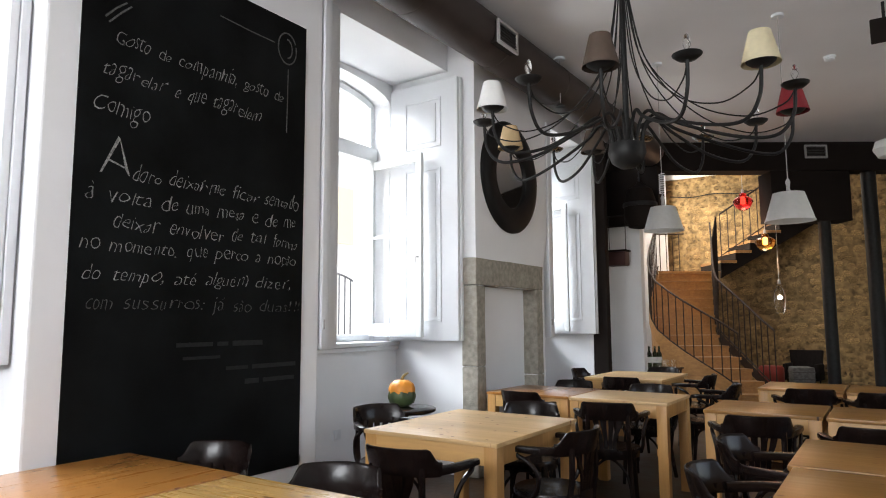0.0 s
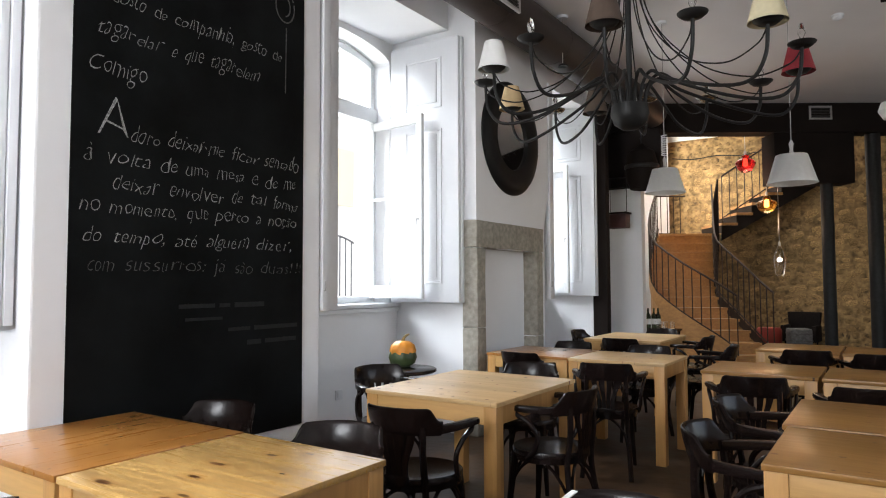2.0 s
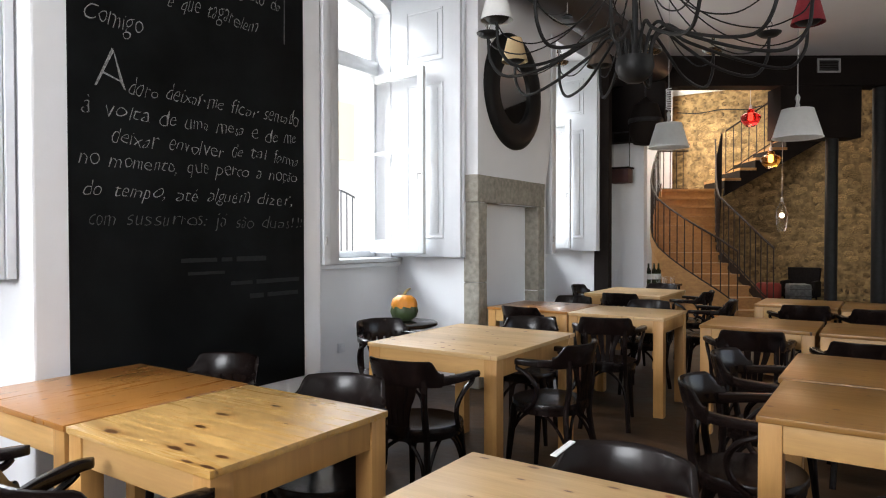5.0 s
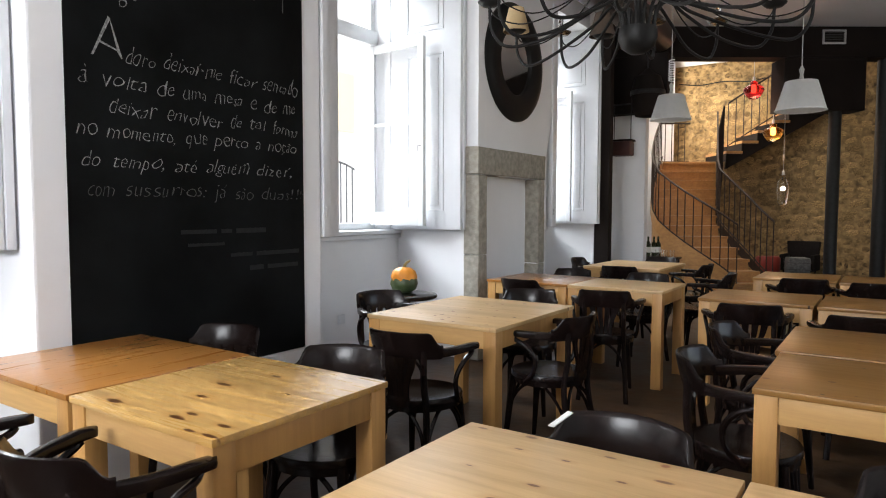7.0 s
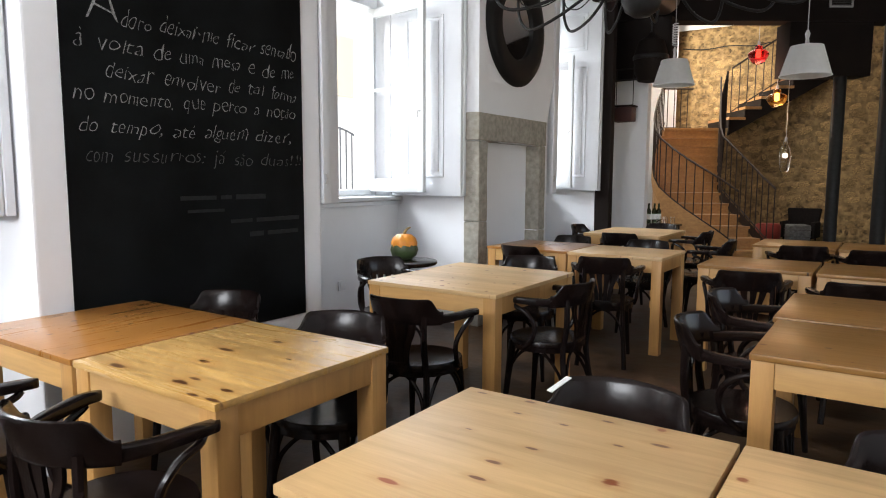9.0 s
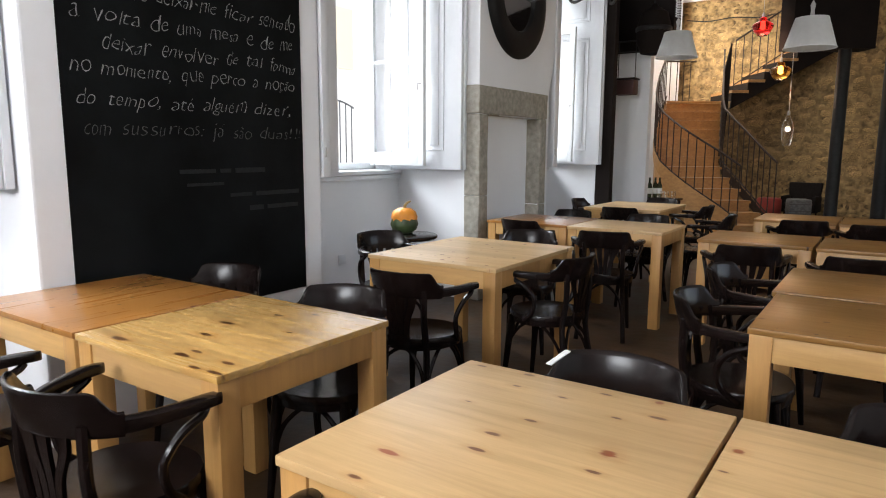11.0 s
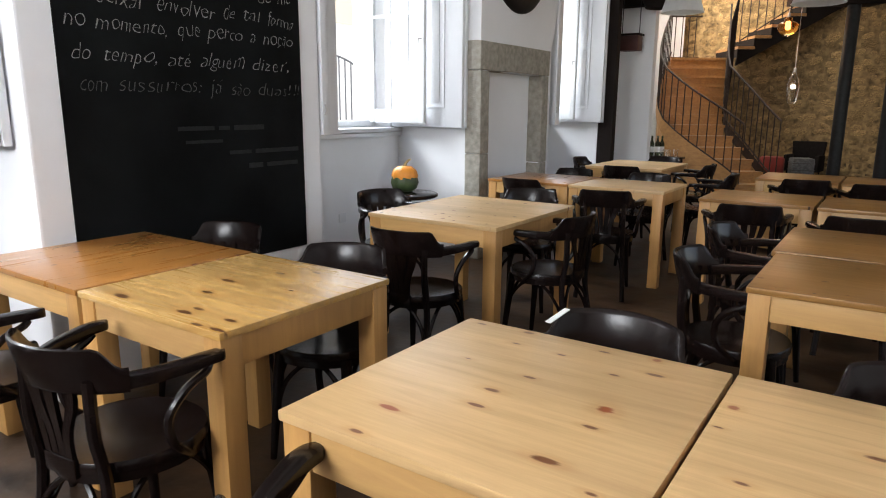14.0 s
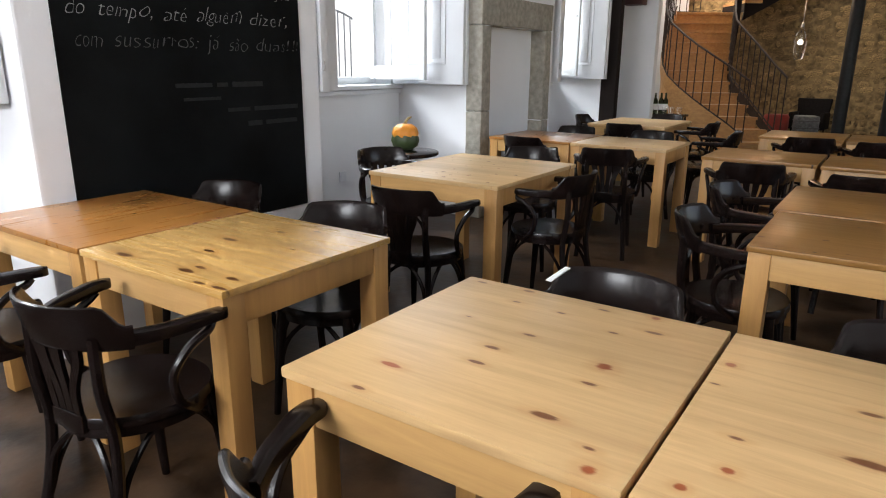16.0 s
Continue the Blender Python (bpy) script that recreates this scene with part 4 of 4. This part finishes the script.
part("insert", box(0.012, 0.016, -0.024, 0.024, -0.024, 0.024, 0.002), PAINTW, sock)
fan = thing("ceiling_speaker", "small dark loudspeaker on a bracket under the ceiling", "speaker", m=pose(0.1, 6.36, 3.72, 20, 0, 0))
part("case", box(-0.1, 0.1, -0.08, 0.08, -0.1, 0.1, 0.01), BROWN, fan)
part("bracket", tube([(0, 0, 0.09), (0, 0.06, 0.228)], 0.012, 8), IRON, fan)
disc_l = thing("globe_lamp", "round white glass lamp hanging near the dark beam", "lamp", m=pose(0.12, 9.06, 3.3))
part("globe", lathe([(0, -0.12), (0.14, -0.09), (0.19, 0.0), (0.16, 0.09), (0.05, 0.13), (0, 0.13)], 28), SHADEW, disc_l)
part("cord", tube([(0, 0, 0.12), (0, 0, CZ - 3.281)], 0.006, 6), GREYV, disc_l)

# ---- stair hall ----
STEPS = 13
RISE = 0.18
LEFT = [(0.0, 0.460), (0.2, 0.442), (0.4, 0.412), (0.6, 0.380), (0.8, 0.352), (1.0, 0.330), (1.15, 0.317), (1.4, 0.312), (1.7, 0.314), (2.0, 0.320), (2.4, 0.329)]
RIGHT = [(0.0, 0.513), (0.08, 0.510), (0.3, 0.4846), (0.68, 0.450), (0.9, 0.430), (1.05, 0.416), (1.3, 0.411), (2.4, 0.409)]


def edge_of(table, z):
    return float(np.interp(z, [a for a, _ in table], [b for _, b in table]))


stair = thing("staircase", "wooden staircase with thin dark iron railings", "stairs", kind="structure")
lt, rt = [], []
for i in range(STEPS):
    z = RISE * (i + 1)
    d = 10.5 + 0.25 * i
    la, ra = edge_of(LEFT, z) * d, edge_of(RIGHT, z) * d
    deep = 0.28 if i < STEPS - 1 else 1.6
    b = bmesh.new()
    prism([tuple(spot(q, w, 0).xy) for q, w in ((d, la), (d, ra), (d + deep, edge_of(RIGHT, z + RISE) * (d + deep)), (d + deep, edge_of(LEFT, z + RISE) * (d + deep)))], "z", z - 0.045, z, b)
    part("tread", b, TREADW, stair, smooth=False)
    b = prism([tuple(spot(q, w, 0).xy) for q, w in ((d + 0.035, la + 0.01), (d + 0.035, ra - 0.01), (d + 0.06, ra - 0.01), (d + 0.06, la + 0.01))], "z", z - RISE + 0.0, z - 0.046)
    part("riser", b, TREADW, stair, smooth=False)
    lt.append(spot(d + 0.02, la, z))
    rt.append(spot(d + 0.02, ra, z))


def ribbon(top, bottom, thick):
    """A bent plate between two runs of points."""
    b = bmesh.new()
    runs = [[b.verts.new(p + N * s) for p in run] for run, s in ((top, 0), (bottom, 0), (bottom, thick), (top, thick))]
    for r0, r1 in zip(runs, runs[1:] + runs[:1]):
        for j in range(len(top) - 1):
            b.faces.new((r0[j], r0[j + 1], r1[j + 1], r1[j]))
    for j in (0, -1):
        b.faces.new([r[j] for r in runs])
    return b


part("string", ribbon([p - N * 0.016 + Vector((0, 0, 0.09)) for p in lt], [p - N * 0.016 + Vector((0, 0, -0.14)) for p in lt], 0.012), TREADW, stair)
part("string", ribbon([p + Vector((0, 0, 0.05)) for p in rt], [p + Vector((0, 0, -0.12)) for p in rt], 0.012), IRONB, stair, "dark iron string plate")
part("side_panel", ribbon([p + N * 0.016 + Vector((0, 0, -0.05)) for p in lt[:9]], [Vector((p.x, p.y, 0.0)) + N * 0.016 for p in lt[:9]], 0.02), TREADW, stair, smooth=False)


def railing(base, height, name_label, every=0.15):
    r = thing("stair_railing", name_label, "railing", "stair railings", kind="structure")
    part("handrail", tube([p + Vector((0, 0, height)) for p in base], 0.017, 8), IRONB, r)
    part("bottom_rail", tube([p + Vector((0, 0, 0.1)) for p in base], 0.012, 6), IRONB, r)
    for a, b in zip(base, base[1:]):
        n = max(1, round((b - a).xy.length / every))
        for k in range(n):
            p = a.lerp(b, k / n)
            part("baluster", tube([p, p + Vector((0, 0, height))], 0.0097, 6), IRONB, r, smooth=False)
    return r


railing(lt, 0.95, "thin dark iron stair railing with plain balusters")
railing(rt, 1.0, "thin dark iron stair railing with plain balusters")
LZ = RISE * STEPS
posts = thing("newel_post", "tall dark steel guard plate at the landing corner", "post", kind="structure")
plate = bmesh.new()
for d_ in (13.20, 13.23):
    plate.faces.new([plate.verts.new(spot(d_, w_, z_)) for w_, z_ in ((5.40, 2.83), (5.40, 1.16), (5.46, 1.05), (5.52, 2.1), (5.535, 3.40), (5.515, 3.42))])
lo_, hi_ = list(plate.faces)
for k in range(6):
    a_, b_ = list(lo_.verts), list(hi_.verts)
    plate.faces.new((a_[k], a_[(k + 1) % 6], b_[(k + 1) % 6], b_[k]))
part("plate", plate, BROWN, posts, smooth=False)
# upper flight, rising to the side
up = thing("upper_flight", "upper wooden stair flight with dark string", "stairs", kind="structure")
ub = []
for i in range(9):
    z = LZ + 0.205 * (i + 1)
    a0 = edge_of(RIGHT, LZ) * 13.5 + 0.12 + 0.31 * i
    part("tread", prism([tuple(spot(d, w, 0).xy) for d, w in ((13.35, a0), (13.35, a0 + 0.33), (14.4, a0 + 0.33), (14.4, a0))], "z", z - 0.05, z), TREADW, up, smooth=False)
    part("riser", prism([tuple(spot(d, w, 0).xy) for d, w in ((13.36, a0), (13.36, a0 + 0.03), (14.4, a0 + 0.03), (14.4, a0))], "z", z - 0.205, z - 0.051), BROWN, up, smooth=False)
    ub.append(spot(13.37, a0 + 0.03, z))
A0 = edge_of(RIGHT, LZ) * 13.5 + 0.12
profile = [(A0, LZ - 0.16)]
for i in range(9):
    profile += [(A0 + 0.31 * i + 0.035, LZ + 0.205 * (i + 1) - 0.052), (A0 + 0.31 * (i + 1) + 0.028, LZ + 0.205 * (i + 1) - 0.052)]
profile.append((A0 + 2.82, LZ + 0.205 * 9 - 0.42))
string = bmesh.new()
near_, far_ = [[string.verts.new(spot(d_, w_, z_)) for w_, z_ in profile] for d_ in (13.37, 13.42)]
string.faces.new(near_)
string.faces.new(far_[::-1])
for k in range(len(profile)):
    q = (k + 1) % len(profile)
    string.faces.new((near_[k], far_[k], far_[q], near_[q]))
part("string", string, BROWN, up, smooth=False)
railing(ub, 0.95, "thin dark iron railing on the upper flight", 0.2)
bl, br = spot(14.9, edge_of(LEFT, LZ) * 14.9 - 0.1, LZ), spot(14.9, edge_of(RIGHT, LZ) * 14.9, LZ)
railing([bl, br], 0.95, "thin dark iron railing along the landing", 0.14)

# ---- columns ----
for ac, r in ((5.64, 0.085), (6.34, 0.1)):
    x, y, _ = spot(9.66, ac, 0)
    col = thing("iron_column", "slim round dark iron column on the concrete floor", "column", "iron columns", pose(x, y, 0), kind="structure")
    part("shaft", lathe([(r, 0.04), (r, 3.519)], 24), IRON, col)
    part("foot", lathe([(r * 1.6, 0), (r * 1.6, 0.02), (r * 1.1, 0.04), (0, 0.04)], 24), IRON, col)


# ---- coloured glass pendants ----
def glass_drop(x, y, z, profile, material, label, lit, ceiling=5.4):
    p = thing("glass_pendant", label, "lamp", "glass pendants", pose(x, y, z))
    part("globe", lathe(profile, 28), material, p)
    part("bulb", lathe([(0, -0.03), (0.025, -0.015), (0.025, 0.02), (0.01, 0.04), (0, 0.04)], 12), lit, p)
    h = max(v for _, v in profile)
    part("cap", lathe([(0.02, h - 0.005), (0.02, h + 0.05), (0.006, h + 0.07)], 12), GREYV, p)
    part("cord", tube([(0, 0, h + 0.06), (0, 0, ceiling - z)], 0.004, 6), GREYV, p)


BALL = [(0.0, -0.14), (0.06, -0.13), (0.115, -0.07), (0.15, 0.0), (0.145, 0.03), (0.115, 0.06), (0.06, 0.085), (0.05, 0.13), (0.03, 0.14)]
REDG, AMBG = glass("red_glass", (0.9, 0.03, 0.03), 0.08), glass("amber_glass", (0.75, 0.33, 0.05), 0.05)
g1, g2, g3 = spot(10.2, 0.4613 * 10.2, 0), spot(10.2, 0.492 * 10.2, 0), spot(10.2, 0.5094 * 10.2, 0)
glass_drop(g1.x, g1.y, 3.18, BALL, REDG, "red glass globe pendant lamp, lit", glow("red_bulb", (1, 0.1, 0.05), 3.5))
glass_drop(g2.x, g2.y, 2.54, BALL, AMBG, "amber glass globe pendant lamp, lit", glow("amber_bulb", (1, 0.6, 0.2), 6))
glass_drop(g3.x, g3.y, 1.68, [(0.0, -0.24), (0.05, -0.24), (0.07, -0.2), (0.085, 0.0), (0.08, 0.1), (0.04, 0.17), (0.03, 0.22)], GLASS, "clear glass bottle-shaped pendant lamp, lit", glow("white_bulb", (1, 0.92, 0.8), 2.2))
for g, z, c in ((g1, 3.18, (1, 0.5, 0.3)), (g2, 2.54, (1, 0.7, 0.4))):
    lamp = new("pendant_light", bpy.data.lights.new("pendant_light", "POINT"))
    lamp.data.energy, lamp.data.color, lamp.data.shadow_soft_size = 6, c, 0.12
    lamp.location = (g.x, g.y, z - 0.3)


cable = thing("wall_cable", "thin dark electric cable along the rubble wall", "cable")
part("run", tube(curve([(-4.05, BACK - 0.06, 4.16), (-3.6, BACK - 0.06, 4.10), (-3.1, BACK - 0.06, 4.13), (-2.6, BACK - 0.06, 4.08), (-2.3, BACK - 0.06, 4.12)], 5), 0.012, 6), IRON, cable)

# ---- lounge corner by the rubble wall ----
def lounge_chair(x, y, r):
    c = thing("lounge_chair", "dark upholstered lounge armchair by the rubble wall", "chair", "lounge armchairs", pose(x, y, 0, 0, 0, r) @ Matrix.Scale(0.8, 4))
    part("seat", box(-0.3, 0.3, -0.28, 0.3, 0.2, 0.44, 0.05), DARKC, c)
    back = box(-0.33, 0.33, -0.38, -0.24, 0.2, 0.92, 0.04)
    for v in back.verts:
        if v.co.z > 0.7:
            v.co.x *= 1.0 + 0.18 * (v.co.z - 0.7) / 0.2
            v.co.y -= 0.06
    part("backrest", back, DARKC, c)
    for sx in (-1, 1):
        xa, xb = sorted((sx * 0.3, sx * 0.4))
        part("armrest", box(xa, xb, -0.3, 0.28, 0.2, 0.6, 0.03), DARKC, c)
        for ly in (-0.26, 0.24):
            part("leg", tube([(sx * 0.3, ly, 0), (sx * 0.3, ly, 0.21)], (0.014, 0.02), 8), LACQ, c)
    return c


for dd, aa, rr in ((13.2, 0.538, 172), (13.4, 0.622, 205)):
    p = spot(dd, aa * dd, 0)
    lounge_chair(p.x, p.y, rr)
p = spot(12.6, 0.535 * 12.6, 0)
cus = thing("cushion_stool", "grey patterned cube stool in front of the lounge chairs", "stool", m=pose(p.x, p.y, 0, 0, 0, 20))
part("body", box(-0.19, 0.19, -0.19, 0.19, 0.02, 0.46, 0.04), PATT, cus)
for k in range(3):
    part("band", box(-0.195, 0.195, -0.195, 0.195, 0.1 + 0.13 * k, 0.115 + 0.13 * k, 0.004), GRILL, cus)
p = spot(12.6, 0.49 * 12.6, 0)
pouf = thing("red_stool", "dark red upholstered stool beside the stairs", "stool", m=pose(p.x, p.y, 0))
part("seat", lathe([(0, 0.08), (0.2, 0.08), (0.22, 0.15), (0.22, 0.44), (0.19, 0.48), (0, 0.49)], 28), REDSEAT, pouf)
part("foot", lathe([(0, 0), (0.17, 0), (0.17, 0.08), (0, 0.08)], 24), LACQ, pouf)

# ---- passage beside the last pier ----
lan = thing("hanging_lantern", "large round dark metal lantern hanging under the header", "lantern", m=pose(-2.83, 9.12, 2.62))
part("shade", lathe([(0.05, 0.0), (0.16, 0.02), (0.215, 0.16), (0.225, 0.36), (0.17, 0.55), (0.06, 0.62), (0.03, 0.66)], 28), BROWN, lan)
part("rim", lathe([(0.227, 0.3), (0.235, 0.31), (0.235, 0.35), (0.227, 0.36)], 28), IRON, lan)
part("rod", tube([(0, 0, 0.65), (0, 0, CZ - 2.621)], 0.012, 8), IRON, lan)
bas = thing("hanging_basket", "small dark red hanging box on two cords", "basket", m=pose(-3.2, 9.2, 2.12))
part("box", box(-0.14, 0.14, -0.1, 0.1, 0.0, 0.2, 0.02), mat("dark_oxblood", (0.05, 0.012, 0.01), 0.6, vary=0.3), bas)
part("rim", box(-0.155, 0.155, -0.115, 0.115, 0.2, 0.225, 0.008), BROWN, bas)
for sx in (-0.12, 0.12):
    part("cord", tube([(sx, 0, 0.22), (sx, 0, 0.72)], 0.006, 6), IRON, bas)
part("rail", tube([(-0.26, 0, 0.72), (0.24, 0, 0.72)], 0.01, 8), IRON, bas)
part("wall_arm", tube([(-0.26, 0, 0.72), (-0.302, 0.0, 0.72)], 0.016, 8), IRON, bas)
for sx in (-0.26,):
    part("hook", tube([(sx, 0, 0.72), (sx, 0, 0.80)], 0.008, 6), IRON, bas)

bar = thing("service_table", "dark narrow service table with bottles and glasses", "table", m=pose(-2.84, 9.95, 0))
part("top", box(-0.25, 0.25, -0.2, 0.2, 0.63, 0.66, 0.006), LACQ, bar)
for sx in (-1, 1):
    for sy in (-1, 1):
        part("leg", tube([(sx * 0.21, sy * 0.16, 0), (sx * 0.21, sy * 0.16, 0.63)], 0.018, 8), LACQ, bar)
BOT = glass("dark_bottle_glass", (0.05, 0.09, 0.04), 0.05)
for k, (dx, dy, kind) in enumerate(((-0.26, 0.0, 0), (-0.17, 0.06, 0), (-0.06, -0.02, 1), (0.02, 0.07, 1), (0.1, -0.05, 1), (0.2, 0.04, 1), (-0.1, 0.1, 0))):
    if kind == 0:
        o = thing("wine_bottle", "dark glass wine bottle standing on the service table", "bottle", "bottles", pose(-2.84 + dx * 0.75, 9.95 + dy, 0.66))
        part("body", lathe([(0, 0), (0.037, 0.002), (0.038, 0.19), (0.015, 0.23), (0.014, 0.30), (0, 0.30)], 18), BOT, o)
        part("label_band", lathe([(0.0385, 0.06), (0.0387, 0.061), (0.0387, 0.14), (0.0385, 0.141)], 18), PAPER, o)
    else:
        o = thing("drinking_glass", "clear drinking glass on the service table", "glass", "glasses", pose(-2.84 + dx * 0.75, 9.95 + dy, 0.66))
        part("bowl", lathe([(0, 0.0), (0.028, 0.0), (0.035, 0.11), (0.033, 0.11), (0.026, 0.008), (0, 0.008)], 18), GLASS, o)

# ---- stones of the rubble wall ----
rub = bpy.data.objects["wall_rubble"]
rng = random.Random(7)
stone_meshes = []
for v in range(14):
    b = bmesh.new()
    g = [[None] * 4 for _ in range(4)]
    for i in range(4):
        for j in range(4):
            u, w = i / 3 - 0.5, j / 3 - 0.5
            rim = i in (0, 3) or j in (0, 3)
            corner = i in (0, 3) and j in (0, 3)
            k = 0.80 if corner else 1.0
            g[i][j] = b.verts.new((u * k + rng.uniform(-0.07, 0.07), 0.02 if rim else -0.045 - rng.uniform(0, 0.03), w * k + rng.uniform(-0.08, 0.08)))
    for i in range(3):
        for j in range(3):
            b.faces.new((g[i][j], g[i + 1][j], g[i + 1][j + 1], g[i][j + 1]))
    bmesh.ops.recalc_face_normals(b, faces=b.faces)
    me = bpy.data.meshes.new("stone")
    b.to_mesh(me)
    b.free()
    me.materials.append(RSTONE)
    me.polygons.foreach_set("use_smooth", [True] * len(me.polygons))
    stone_meshes.append(me)
spots = []
z = 0.05
while z < 4.5:
    hgt = rng.uniform(0.12, 0.2)
    x = -4.85 + rng.uniform(0, 0.2)
    while x < 3.2:
        wid = rng.choice((0.12, 0.18, 0.25, 0.3, 0.42)) * rng.uniform(0.8, 1.2)
        spots.append((x + wid / 2, z + hgt / 2 + rng.uniform(-0.04, 0.04), wid * rng.uniform(0.75, 1.0), hgt * rng.uniform(0.6, 1.1)))
        x += wid
    z += hgt
near = [q for q in spots if -3.6 < q[0] < 0.4 and q[1] > 0.9]
near = near[:300]
for x, z, w, h in near:
    ob = new("stone", rng.choice(stone_meshes))
    ob.parent = rub
    ob.matrix_basis = Matrix.LocRotScale((x, BACK, z), Euler((0, radians(rng.uniform(-22, 22)), 0)), (w, rng.uniform(0.1, 0.34), h))
rest = bmesh.new()
keep = set(near)
for q in spots:
    if q in keep:
        continue
    x, z, w, h = q
    src = rng.choice(stone_meshes)
    n0 = len(rest.verts)
    rest.from_mesh(src)
    rest.verts.ensure_lookup_table()
    for v in rest.verts[n0:]:
        v.co = Vector((x + v.co.x * w, BACK + v.co.y * 0.2, z + v.co.z * h))
rs = finish("rubble_stones", rest, RSTONE, rub, "", True)
rs["kind"] = "stuff"
